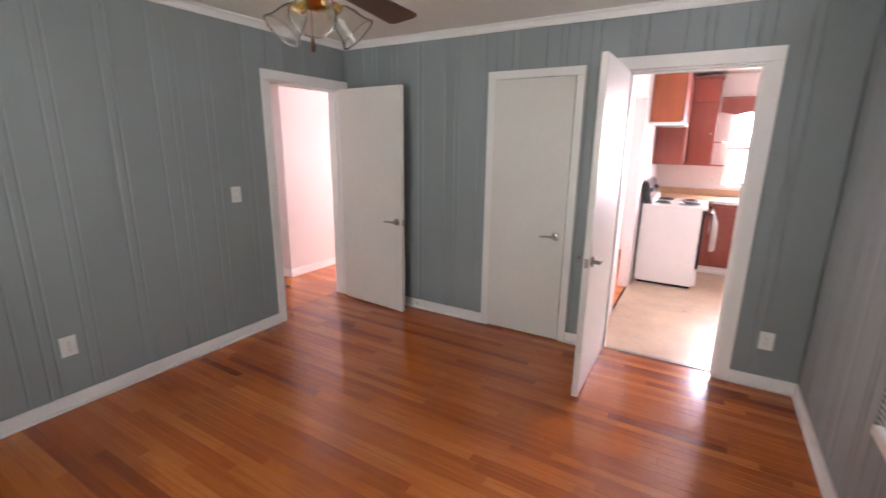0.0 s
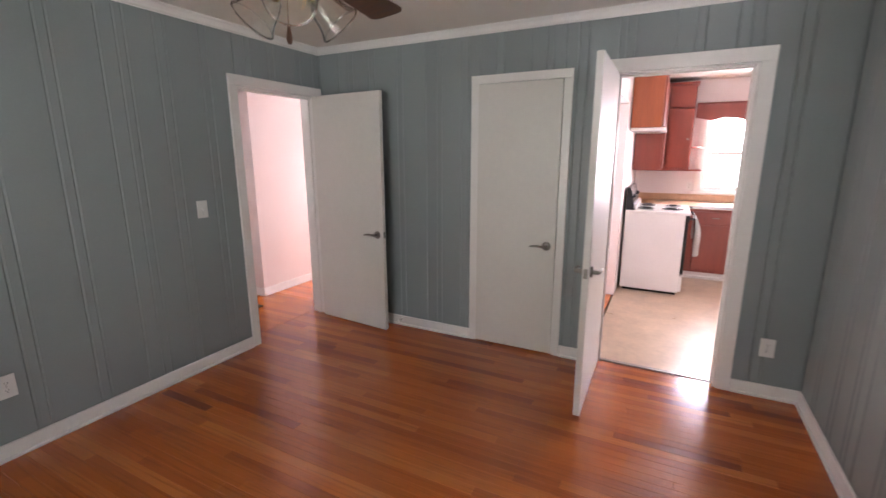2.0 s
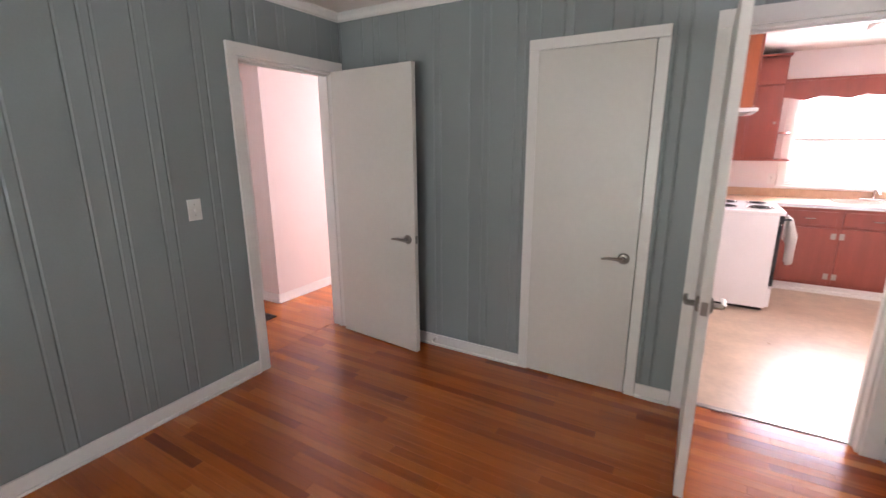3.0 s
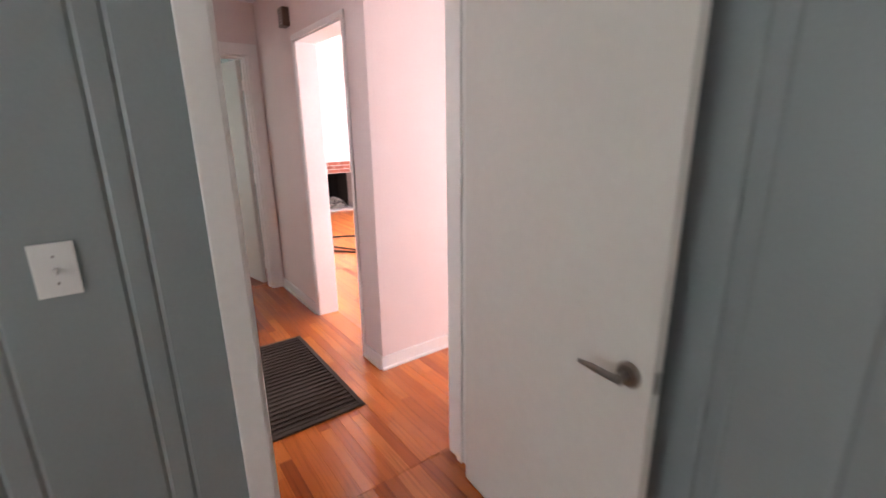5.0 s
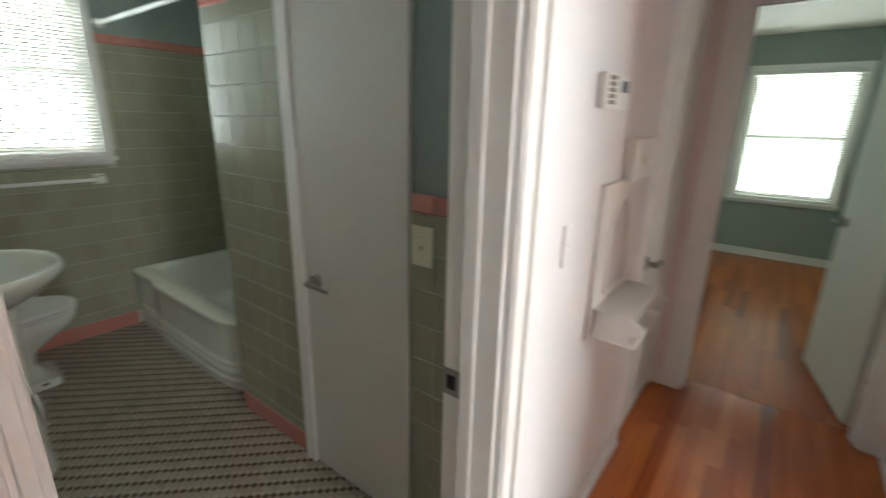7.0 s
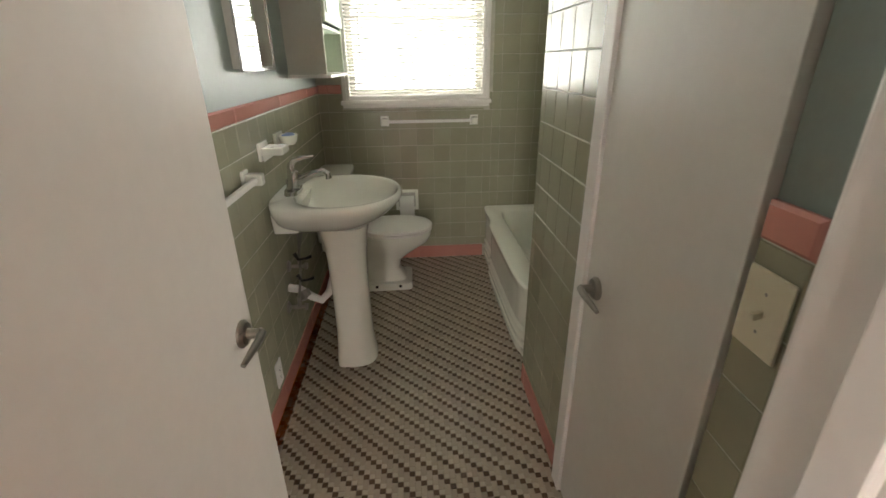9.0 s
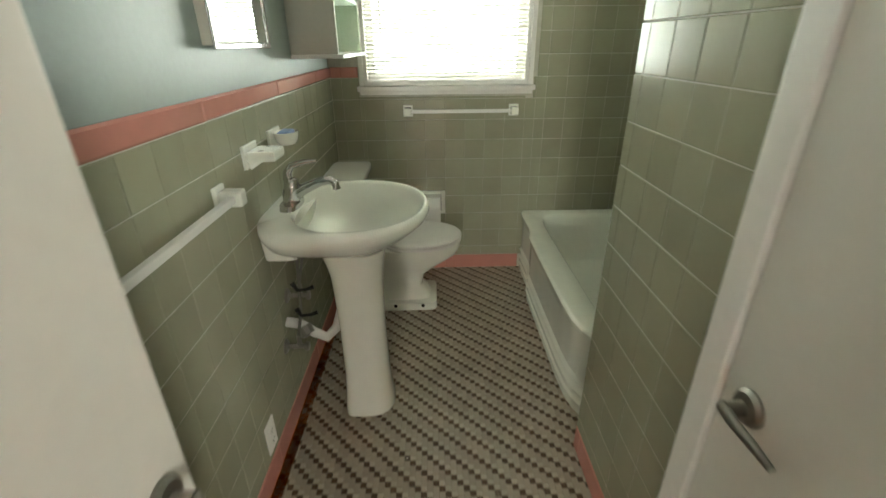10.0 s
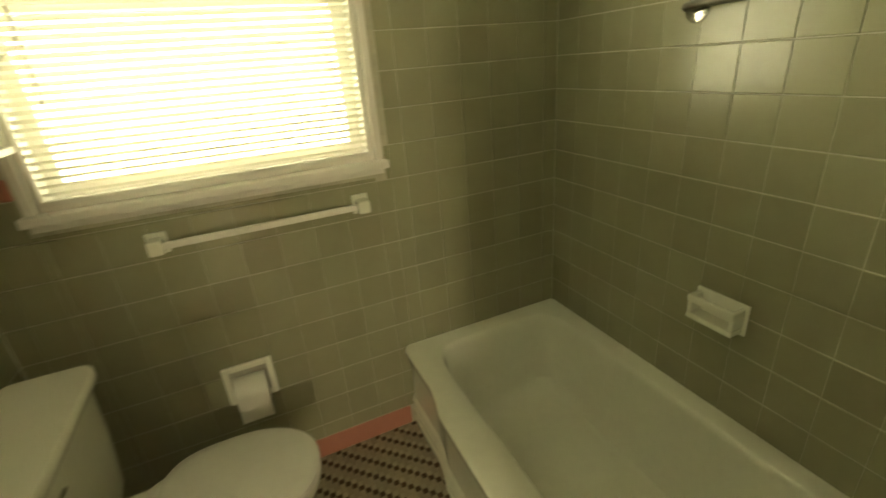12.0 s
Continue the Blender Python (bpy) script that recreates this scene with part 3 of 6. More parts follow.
def leaf(name, hx, hy, ang, w, h, label, sides=(-1, 1), knob_z=0.87, t=0.038, hinges=True, hinge_side=-1, knob_in=0.06, toward=-1):
    """A flush painted door leaf hinged at (hx, hy), lying along local x."""
    d = thing(name, pose(hx, hy, 0, 0, 0, ang), label, "door", kind="structure")
    part("leaf", boxes((0.003, w, -t / 2, t / 2, 0.012, h), bevel=0.003), M_DOOR, d)
    for s in sides:
        lever(d, w - knob_in, s * t / 2, knob_z, s, toward)
    part("latch_plate", boxes((w - 0.001, w + 0.0015, -0.012, 0.012, knob_z - 0.028, knob_z + 0.028), bevel=0.0006, seg=1), M_NICKEL, d, "nickel latch plate")
    if hinges:
        for z in (0.22, 1.02, h - 0.20):
            part("hinge", merge(tube([(0, hinge_side * (t / 2 + 0.005), z - 0.045), (0, hinge_side * (t / 2 + 0.005), z + 0.045)], 0.006, 10), boxes((0.0, 0.03, hinge_side * t / 2, hinge_side * (t / 2 + 0.002), z - 0.044, z + 0.044))), M_WHITE, d, "painted hinge")
    return d


leaf("door_1", 0.030, -0.122, -5.0, 0.765, 2.025, "white flush hall door standing open into the bedroom", knob_z=0.86, hinge_side=1)
leaf("door_2", 2.195, -0.006, 180.0, 0.628, 2.036, "white flush closet door, closed", sides=(1,), knob_z=0.86, hinges=False, knob_in=0.56, toward=1)
leaf("door_3", 2.528, -0.012, 270.6, 0.770, 2.040, "glossy white kitchen door standing wide open", knob_z=0.885, hinge_side=-1)
ORIGIN[0] = HALL
leaf("door_4", -0.256, -1.200, 268.0, 0.705, 2.020, "white flush bathroom door standing open", knob_z=0.87, hinge_side=1)
ORIGIN[0] = BATH
leaf("door_5", -1.177, -1.558, 270.0, 0.538, 2.020, "white flush closet door in the tiled bathroom wall, closed", sides=(1,), knob_z=0.87, hinges=False, knob_in=0.068)
ORIGIN[0] = HALL
leaf("door_6", -3.030, -0.150, 191.5, 0.735, 2.020, "pale green-white door standing open into the far room", knob_z=0.95, hinge_side=-1)
leaf("door_7", -2.795, -1.075, 0.0, 0.590, 2.010, "white flush linen closet door, closed", sides=(1,), knob_z=0.88, hinges=True, hinge_side=1, knob_in=0.05)
strike = thing("strike_plate", pose(-0.9705, -1.180, 0.872), "small tarnished strike plate on the bathroom door jamb", "strike plate")
part("plate", boxes((-0.0005, 0.0015, -0.024, 0.024, -0.036, 0.036), bevel=0.0006, seg=1), M_NICKEL, strike)
# Uncut plate: the hole's shade is a black patch laid on it.
part("latch_hole", boxes((0.0015, 0.002, -0.013, 0.013, -0.019, 0.019)), M_SOOT_HOLES, strike, "latch hole, its shade a black patch")
ORIGIN[0] = BEDROOM
stop = thing("door_stop", pose(0.84, -0.016, 0.06), "white spring door stop on the baseboard", "door stop")
part("base", moved(lathe([(0, 0), (0.014, 0), (0.012, 0.006), (0.0, 0.007)], 16), pose(0, 0, 0, 90)), M_WHITE, stop, "", True)
part("spring", tube([(0.006 * math.cos(k * 0.9), -0.006 - k * 0.0011, 0.006 * math.sin(k * 0.9)) for k in range(50)], 0.0012, 5), M_NICKEL, stop, "coiled spring", True)
part("tip", moved(lathe([(0, 0), (0.009, 0), (0.009, 0.012), (0.0, 0.015)], 14), pose(0, -0.06, 0, 90)), M_WHITE, stop, "white rubber tip", True)


# ---- windows with blinds ----
def window(name, m, w, z0, z1, depth, label, frame_w=0.05, mullion=True, casing_w=0.06):
    """Sash window in a wall; local x along the wall, y outwards, the room at y < 0."""
    ob = thing(name, m, label, "window", kind="structure")
    ds = [(-w / 2, -w / 2 + 0.02, 0, depth, z0, z1), (w / 2 - 0.02, w / 2, 0, depth, z0, z1), (-w / 2 + 0.02, w / 2 - 0.02, 0, depth, z1 - 0.02, z1), (-w / 2 + 0.02, w / 2 - 0.02, 0, depth, z0, z0 + 0.02)]
    part("window_frame", boxes(*ds, bevel=0.002, seg=1), M_WHITE, ob)
    if casing_w:
        cs = [(-w / 2 - casing_w, -w / 2, -0.016, 0, z0, z1), (w / 2, w / 2 + casing_w, -0.016, 0, z0, z1), (-w / 2 - casing_w, w / 2 + casing_w, -0.019, 0, z1, z1 + casing_w)]
        part("window_casing", boxes(*cs, bevel=0.003), M_WHITE, ob)
    part("window_sill", boxes((-w / 2 - casing_w - 0.012, w / 2 + casing_w + 0.012, -0.045, 0.02, z0 - 0.028, z0), bevel=0.006), M_WHITE, ob)
    part("apron", boxes((-w / 2 - casing_w, w / 2 + casing_w, -0.014, 0, z0 - 0.05, z0 - 0.028), bevel=0.003), M_WHITE, ob)
    zm = (z0 + z1) / 2
    for lo, hi, y in ((z0 + 0.02, zm + 0.02, depth * 0.55), (zm - 0.02, z1 - 0.02, depth * 0.80)):
        s = part("sash", boxes((-w / 2 + 0.02, -w / 2 + 0.06, y, y + 0.03, lo, hi), (w / 2 - 0.06, w / 2 - 0.02, y, y + 0.03, lo, hi), (-w / 2 + 0.06, w / 2 - 0.06, y, y + 0.03, lo, lo + 0.04), (-w / 2 + 0.06, w / 2 - 0.06, y, y + 0.03, hi - 0.035, hi), bevel=0.003, seg=1), M_WHITE, ob)
        pane = part("pane", boxes((-w / 2 + 0.06, w / 2 - 0.06, y + 0.013, y + 0.017, lo + 0.04, hi - 0.035)), M_GLASS, s, "clear pane")
        pane.visible_shadow = False
    return ob


def blind(name, m, w, z0, z1, pitch, tilt, material, label, wand_x=None, slat_w=0.025):
    """A horizontal mini blind; local x along the wall, the room at y < 0."""
    ob = thing(name, m, label, "window blind")
    part("headrail", boxes((-w / 2, w / 2, -0.022, 0.010, z1 - 0.03, z1), bevel=0.003), M_PLASTIC, ob)
    part("bottom_rail", boxes((-w / 2, w / 2, -0.018, 0.008, z0, z0 + 0.014), bevel=0.004), M_PLASTIC, ob)
    first = None
    c, s = math.cos(radians(tilt)), math.sin(radians(tilt))
    n = int((z1 - z0 - 0.055) / pitch)
    for i in range(n):
        if first is None:
            h = slat_w / 2
            prof = [(-h, 0.0), (-h * 0.5, 0.0018), (0, 0.0025), (h * 0.5, 0.0018), (h, 0.0)]
            rings = [[(x, -0.005 + u * c - v * s, u * s + v * c) for u, v in prof] + [(x, -0.005 + u * c - (v - 0.0007) * s, u * s + (v - 0.0007) * c) for u, v in prof[::-1]] for x in (-w / 2 + 0.003, w / 2 - 0.003)]
            first = part("slat", loft(rings), material, ob)
        else:
            o = new("slat", first.data)
            o.parent = ob
        (first if i == 0 else o).location = (0, 0, z0 + 0.03 + i * pitch)
    for x in (-w * 0.36, 0.0, w * 0.36):
        part("cord", merge(tube([(x, -0.019, z0 + 0.01), (x, -0.019, z1 - 0.02)], 0.0009, 5), tube([(x, 0.009, z0 + 0.01), (x, 0.009, z1 - 0.02)], 0.0009, 5)), M_PLASTIC, ob, "thin ladder cord")
    if wand_x is not None:
        part("wand", tube([(wand_x, -0.030, z1 - 0.02), (wand_x - 0.004, -0.034, z1 - 0.35), (wand_x - 0.006, -0.034, z1 - 0.72)], 0.0045, 6), M_PLASTIC, ob, "clear plastic tilt wand")
    return ob


window("window_1", pose(3.754, -2.12, 0, 0, 0, -90), 1.48, 0.59, 2.16, 0.14, "white painted bedroom window", casing_w=0.012)
blind("window_blind", pose(3.722, -2.125, 0, 0, 0, -90), 1.50, 0.595, 2.20, 0.0215, -52, M_SLAT, "white mini blind with tilted slats over the bedroom window")
ORIGIN[0] = BATH
window("window_2", pose(-0.72, -4.239, 0, 0, 0, 180), 0.96, 1.20, 2.22, 0.14, "white painted bathroom window", casing_w=0.026)
blind("window_blind", pose(-0.72, -4.256, 0, 0, 0, 180), 0.945, 1.215, 2.20, 0.0215, -28, M_SLATCREAM, "cream mini blind, lowered, in the bathroom window", wand_x=-0.36)
ORIGIN[0] = HALL
window("window_3", pose(-6.499, -0.63, 0, 0, 0, 90), 0.94, 0.68, 2.08, 0.13, "white painted window in the far room", casing_w=0.05)
blind("window_blind", pose(-6.51, -0.63, 0, 0, 0, 90), 0.92, 0.70, 2.06, 0.0245, -46, M_SLATCREAM, "cream mini blind, lowered, in the far room")
# Made-up window, out of view, for the far room's fill lamp.
window("added_window_far_room", pose(-4.8, -2.601, 0, 0, 0, 180), 1.20, 0.68, 2.08, 0.10, "added unseen window in the far room's side wall, white painted", casing_w=0.05)
ORIGIN[0] = BEDROOM
window("window_4", pose(3.97, 3.559, 0, 0, 0, 0), 1.46, 1.03, 2.02, 0.13, "white painted kitchen window over the sink", casing_w=0.06)
ORIGIN[0] = HALL
# Out of view, this window is invented for the living room lamp.
window("added_window_living", pose(-3.6, 3.599, 0, 0, 0, 0), 2.20, 0.70, 2.10, 0.13, "added unseen living room window, wide and white", casing_w=0.06)


ORIGIN[0] = BEDROOM
# Unseen window, made up to hold the added south lamps.
window("added_window_south", pose(1.7, -3.999, 0, 0, 0, 180), 1.30, 0.65, 2.05, 0.12, "added unseen window in the south bedroom wall, white painted", casing_w=0.06)
ORIGIN[0] = HALL
# Dining window made up to go with its fill lamp.
window("added_window_dining", pose(0.30, 3.599, 0, 0, 0, 0), 1.40, 0.75, 2.05, 0.13, "added unseen dining window, white painted", casing_w=0.06)


ORIGIN[0] = BEDROOM
# ---- plates ----
def plate(name, m, w, h, style, material, label, category):
    """Wall plate; local x along the wall, z up, the room at y < 0."""
    ob = thing(name, m, label, category)
    part("cover_plate", boxes((-w / 2, w / 2, -0.006, 0.0, -h / 2, h / 2), bevel=0.003), material, ob)
    if style == "switch":
        part("toggle", moved(boxes((-0.004, 0.004, -0.020, -0.004, -0.006, 0.006), bevel=0.002), pose(0, 0, 0, 12)), material, ob)
    elif style == "blank":
        pass
    elif style == "outlet":
        for z in (-0.02, 0.02):
            r = part("socket", moved(lathe([(0, 0), (0.016, 0), (0.016, 0.002), (0, 0.0025)], 18), pose(0, -0.006, z, 90)), material, ob, "", True)
            # Slots without depth: black blocks paint their shade.
            part("slots", boxes((-0.007, -0.005, -0.0093, -0.0085, z - 0.002, z + 0.006), (0.005, 0.007, -0.0093, -0.0085, z - 0.002, z + 0.006), (-0.002, 0.002, -0.0093, -0.0085, z - 0.010, z - 0.006)), M_SOOT_HOLES, r)
    for z in ((-0.03, 0.03) if style == "switch" else (0.0,)):
        part("screw", moved(lathe([(0, 0), (0.003, 0), (0, 0.001)], 10), pose(0, -0.006, z, 90)), M_NICKEL, ob)
    return ob


plate("light_switch", pose(0.001, -1.260, 1.158, 0, 0, 90), 0.078, 0.120, "switch", M_PLASTIC, "white toggle switch on the grey panelled wall", "light switch")
plate("power_outlet", pose(0.001, -2.430, 0.385, 0, 0, 90), 0.080, 0.122, "outlet", M_PLASTIC, "white outlet low on the grey panelled wall", "outlet")
plate("power_outlet", pose(3.549, -0.001, 0.335), 0.080, 0.122, "outlet", M_PLASTIC, "white outlet beside the kitchen doorway", "outlet")


# ---- ceiling fan ----
FX, FY = 1.790, -2.085
fan = thing("ceiling_fan", pose(FX, FY, CEIL), "brass ceiling fan with walnut blades and clear glass shades", "ceiling fan")
part("canopy", lathe([(0, 0), (0.065, 0), (0.062, -0.02), (0.03, -0.045), (0.012, -0.05), (0.0, -0.05)]), M_BRASS, fan, "", True)
part("downrod", tube([(0, 0, -0.045), (0, 0, -0.12)], 0.012, 14), M_BRASS, fan, "", True)
part("motor", lathe([(0, -0.10), (0.05, -0.10), (0.10, -0.12), (0.115, -0.16), (0.11, -0.225), (0.075, -0.252), (0.0, -0.252)], 40), M_BRASS, fan, "brass motor housing", True)
part("switch_cup", lathe([(0, -0.245), (0.048, -0.245), (0.052, -0.30), (0.036, -0.33), (0.034, -0.36), (0.050, -0.375), (0.046, -0.405), (0.026, -0.418), (0.0, -0.42)], 32), M_BRASS, fan, "brass fitter below the motor", True)
for k in range(4):
    a = 97.0 + 90 * k
    rot = pose(0, 0, 0, 0, 0, a)
    iron = part("blade_iron", moved(merge(tube([(0.09, 0, -0.240), (0.13, 0, -0.272), (0.19, 0.0, -0.286)], [0.010, 0.008, 0.008], 8), boxes((0.17, 0.23, -0.04, 0.04, -0.290, -0.284), bevel=0.002)), rot), M_BRASS, fan, "", True)
    n = 10
    outline = [(0.17 + 0.47 * i / n, 0.054 + 0.022 * (i / n)) for i in range(n + 1)]
    outline += [(0.660, 0.064), (0.668, 0.040)]
    poly = [(x, y) for x, y in outline] + [(x, -y) for x, y in outline[::-1]]
    rings = [[(x, y, z - y * 0.16) for x, y in poly] for z in (-0.298, -0.2905)]
    part("blade", moved(loft(rings), rot), M_WALNUT, fan, "dark walnut blade")
for k in range(3):
    a = radians(-50.0 + 120 * k)
    dv = Vector((math.cos(a), math.sin(a), 0))
    tilt = Matrix.Translation(dv * 0.042 + Vector((0, 0, -0.372))) @ Vector((dv.x * 0.77, dv.y * 0.77, -0.64)).to_track_quat("Z", "Y").to_matrix().to_4x4()
    arm = part("lamp_arm", moved(lathe([(0, -0.01), (0.013, -0.005), (0.013, 0.02), (0.022, 0.03), (0.024, 0.055), (0.0, 0.056)], 20), tilt), M_BRASS, fan, "", True)
    prof = [(0.025, 0.045), (0.038, 0.058), (0.050, 0.083), (0.056, 0.108), (0.062, 0.130), (0.072, 0.150), (0.0755, 0.154)]
    sh = bmesh.new()
    nn = 72
    rows = []
    for off in (0.0, -0.003):
        for r, z in (prof if off == 0 else prof[::-1]):
            rows.append([sh.verts.new(((r + off + 0.0010 * (i % 2)) * math.cos(2 * math.pi * i / nn), (r + off + 0.0010 * (i % 2)) * math.sin(2 * math.pi * i / nn), z)) for i in range(nn)])
    for p, q in zip(rows, rows[1:] + rows[:1]):
        for i in range(nn):
            sh.faces.new((p[i], p[(i + 1) % nn], q[(i + 1) % nn], q[i]))
    bmesh.ops.recalc_face_normals(sh, faces=sh.faces[:])
    g = part("shade", moved(sh, tilt), M_SHADE, fan, "ribbed clear glass tulip shade", True)
    part("rim", moved(tube([(0.0745 * math.cos(2 * math.pi * i / 40), 0.0745 * math.sin(2 * math.pi * i / 40), 0.155) for i in range(41)], 0.0036, 8), tilt), M_SHADE, g, "", True)
part("pull_chain", tube([(0.0, -0.03, -0.41), (0.0, -0.03, -0.508)], 0.0014, 6), M_BRASS, fan)
part("pull_knob", moved(lathe([(0.0, 0.0), (0.004, -0.002), (0.009, -0.03), (0.010, -0.042), (0.006, -0.054), (0.0, -0.056)], 16), pose(0.0, -0.03, -0.506)), M_WALNUT, fan, "dark wooden pull knob", True)


# ---- hall ----
ORIGIN[0] = HALL


def hall_grate():
    g = thing("floor_grate", pose(0, 0, 0), "dark iron floor furnace grate set in the oak", "floor grate")
    x0, x1, y0, y1 = -1.685, -0.660, -0.862, -0.277
    part("frame", boxes((x0, x1, y0, y0 + 0.028, 0.002, 0.014), (x0, x1, y1 - 0.028, y1, 0.002, 0.014), (x0, x0 + 0.028, y0 + 0.028, y1 - 0.028, 0.002, 0.014), (x1 - 0.028, x1, y0 + 0.028, y1 - 0.028, 0.002, 0.014), bevel=0.003), M_IRON, g)
    # No hole is cut; this flat black sheet holds the shade between the bars.
    part("duct", boxes((x0 + 0.02, x1 - 0.02, y0 + 0.02, y1 - 0.02, 0.0005, 0.003)), M_DUCTSHADE, g, "black sheet painting the shade of a deep duct")
    n = 24
    first = None
    for i in range(n):
        x = x0 + 0.045 + (x1 - x0 - 0.09) * i / (n - 1)
        if first is None:
            first = part("bar", boxes((-0.009, 0.009, y0 + 0.026, y1 - 0.026, 0.004, 0.013), bevel=0.002, seg=1), M_IRON, g)
            o = first
        else:
            o = new("bar", first.data)
            o.parent = g
        o.location = (x, 0, 0)
    m = 44
    cross = None
    for j in range(m):
        y = y0 + 0.04 + (y1 - y0 - 0.08) * j / (m - 1)
        if cross is None:
            cross = part("cross_bar", boxes((x0 + 0.026, x1 - 0.026, -0.0016, 0.0016, 0.003, 0.0105)), M_IRON, g)
            o = cross
        else:
            o = new("cross_bar", cross.data)
            o.parent = g
        o.location = (0, y, 0)


hall_grate()
thermo = thing("thermostat", pose(-1.50, -1.059, 1.555, 0, 0, 180), "white wall thermostat with a small grey display", "thermostat")
part("case", boxes((-0.10, 0.10, -0.026, 0, -0.045, 0.045), bevel=0.008), M_PLASTIC, thermo)
part("display", boxes((0.015, 0.075, -0.0275, -0.0255, 0.0, 0.030)), surface("grey_display", (0.16, 0.17, 0.19), 0.2), thermo, "grey display")
for k in range(5):
    part("vent_slot", boxes((-0.085, -0.03, -0.0272, -0.0255, -0.034 + k * 0.015, -0.023 + k * 0.015)), surface("slot_grey", (0.17, 0.12, 0.09), 0.6) if k == 0 else bpy.data.materials["slot_grey"], thermo)
for k in range(2):
    part("button", boxes((0.025 + k * 0.03, 0.045 + k * 0.03, -0.0285, -0.0255, -0.030, -0.018), bevel=0.001, seg=1), M_PLASTIC, thermo)
chime_box = thing("door_chime_box", pose(-1.87, -1.059, 1.36, 0, 0, 180), "white plastic wall box above the telephone niche", "wall box")
part("case", boxes((-0.14, 0.14, -0.035, 0, -0.07, 0.07), bevel=0.008), M_PLASTIC, chime_box)
part("button", moved(lathe([(0, 0), (0.014, 0), (0.012, 0.004), (0, 0.005)], 20), pose(-0.05, -0.035, 0.0, 90)), M_ALMOND, chime_box, "", True)
niche = thing("telephone_niche", pose(-1.73, -1.059, 0.795, 0, 0, 180), "white painted wooden telephone niche with a tray shelf", "wall niche")
part("back_board", boxes((-0.20, 0.20, -0.014, 0, 0, 0.505), bevel=0.004), M_WHITE, niche)
arch = [(-0.10, 0.14), (0.10, 0.14), (0.10, 0.36)] + [(0.10 * math.cos(radians(a)), 0.36 + 0.085 * math.sin(radians(a))) for a in range(15, 180, 15)] + [(-0.10, 0.36)]
# A proud plate, not a hollow: its greyer white paints the recess's shade.
part("recess", loft([[(x, -0.0175, z) for x, z in arch], [(x, -0.0145, z) for x, z in arch]]), surface("recess_shade_white", (0.62, 0.60, 0.59), 0.5), niche, "arched recess, its shade put into a greyer white")
part("recess_rim", tube([(x, -0.016, z) for x, z in arch + arch[:1]], 0.007, 8), M_WHITE, niche, "", True)
part("shelf", boxes((-0.180, 0.180, -0.140, -0.014, 0.098, 0.110), bevel=0.005), M_WHITE, niche)
part("tray_bottom", boxes((-0.172, 0.172, -0.150, -0.014, 0.004, 0.016), bevel=0.005), M_WHITE, niche)
scroll = [(-0.136 - 0.022 * math.sin(math.pi * k / 10) + 0.016 * math.sin(2 * math.pi * k / 10), 0.016 + 0.082 * k / 10) for k in range(11)]
for s in (-1, 1):
    side = [(-0.014, 0.016)] + scroll + [(-0.014, 0.098)]
    part("tray_side", loft([[(s * 0.158, y, z) for y, z in side], [(s * 0.170, y, z) for y, z in side]]), M_WHITE, niche, "side with a scrolled front edge")
plate("blank_plate", pose(-1.30, -1.059, 1.165, 0, 0, 180), 0.058, 0.112, "blank", M_HALLWHITE, "painted-over switch plate on the off-white hall wall", "light switch")
chime = thing("door_chime", pose(-2.06, -0.016, 2.185), "small brown door chime box high on the hall wall", "door chime")
part("case", boxes((-0.05, 0.05, -0.05, 0, -0.06, 0.06), bevel=0.006), surface("brown_plastic", (0.10, 0.055, 0.035), 0.4), chime)
part("grille", boxes(*[(-0.038, 0.038, -0.0515, -0.0495, -0.045 + k * 0.018, -0.037 + k * 0.018) for k in range(6)]), M_NICKEL, chime, "slotted grille")


# ---- living room seen through the opening ----
fp = thing("fireplace", pose(-6.25, 2.02, 0), "red brick fireplace with a white mantel board", "fireplace")
part("core", boxes((-0.245, -0.014, -0.55, -0.335, 0, 0.88), (-0.245, -0.014, 0.315, 0.58, 0, 0.88), (-0.245, -0.014, -0.335, 0.315, 0.68, 0.88)), M_MORTAR, fp, "mortar bed")
part("firebox", boxes((-0.75, -0.70, -0.335, 0.315, 0, 0.70), (-0.70, -0.25, -0.36, -0.335, 0, 0.70), (-0.70, -0.25, 0.315, 0.34, 0, 0.70), (-0.70, -0.25, -0.36, 0.34, 0.68, 0.72)), M_SOOT_HOLES, fp, "sooty firebox")
part("hearth", boxes((-0.70, 0.03, -0.60, 0.62, 0.001, 0.035), bevel=0.004), surface("grey_hearth_slab", (0.36, 0.34, 0.33), 0.8, 0.15, 6), fp, "grey hearth slab")
part("mantel_board", boxes((-0.245, 0.010, -0.66, 0.70, 0.885, 1.10), bevel=0.004), M_WHITE, fp, "white painted mantel board")
part("mantel_moulding", boxes((-0.245, 0.030, -0.68, 0.72, 1.10, 1.13), (-0.245, 0.055, -0.70, 0.74, 1.13, 1.155), (-0.245, 0.085, -0.73, 0.77, 1.155, 1.185), bevel=0.005), M_WHITE, fp, "stepped white moulding")
bk = None
for row in range(13):
    z = 0.035 + row * 0.0655
    y = -0.55 - (0.105 if row % 2 else 0.0)
    while y < 0.575:
        a, b = max(y, -0.545), min(y + 0.20, 0.575)
        y += 0.211
        if b - a < 0.03 or (z + 0.055 < 0.70 and b > -0.335 and a < 0.315 and not (a < -0.36 or b > 0.34)):
            continue
        if z + 0.02 < 0.68:
            if a < -0.335 < b:
                b = -0.337
            elif a < 0.315 < b:
                a = 0.317
        part("brick", boxes((-0.013, 0.0, a, b, z, z + 0.056), bevel=0.003, seg=1), M_BRICK, fp)
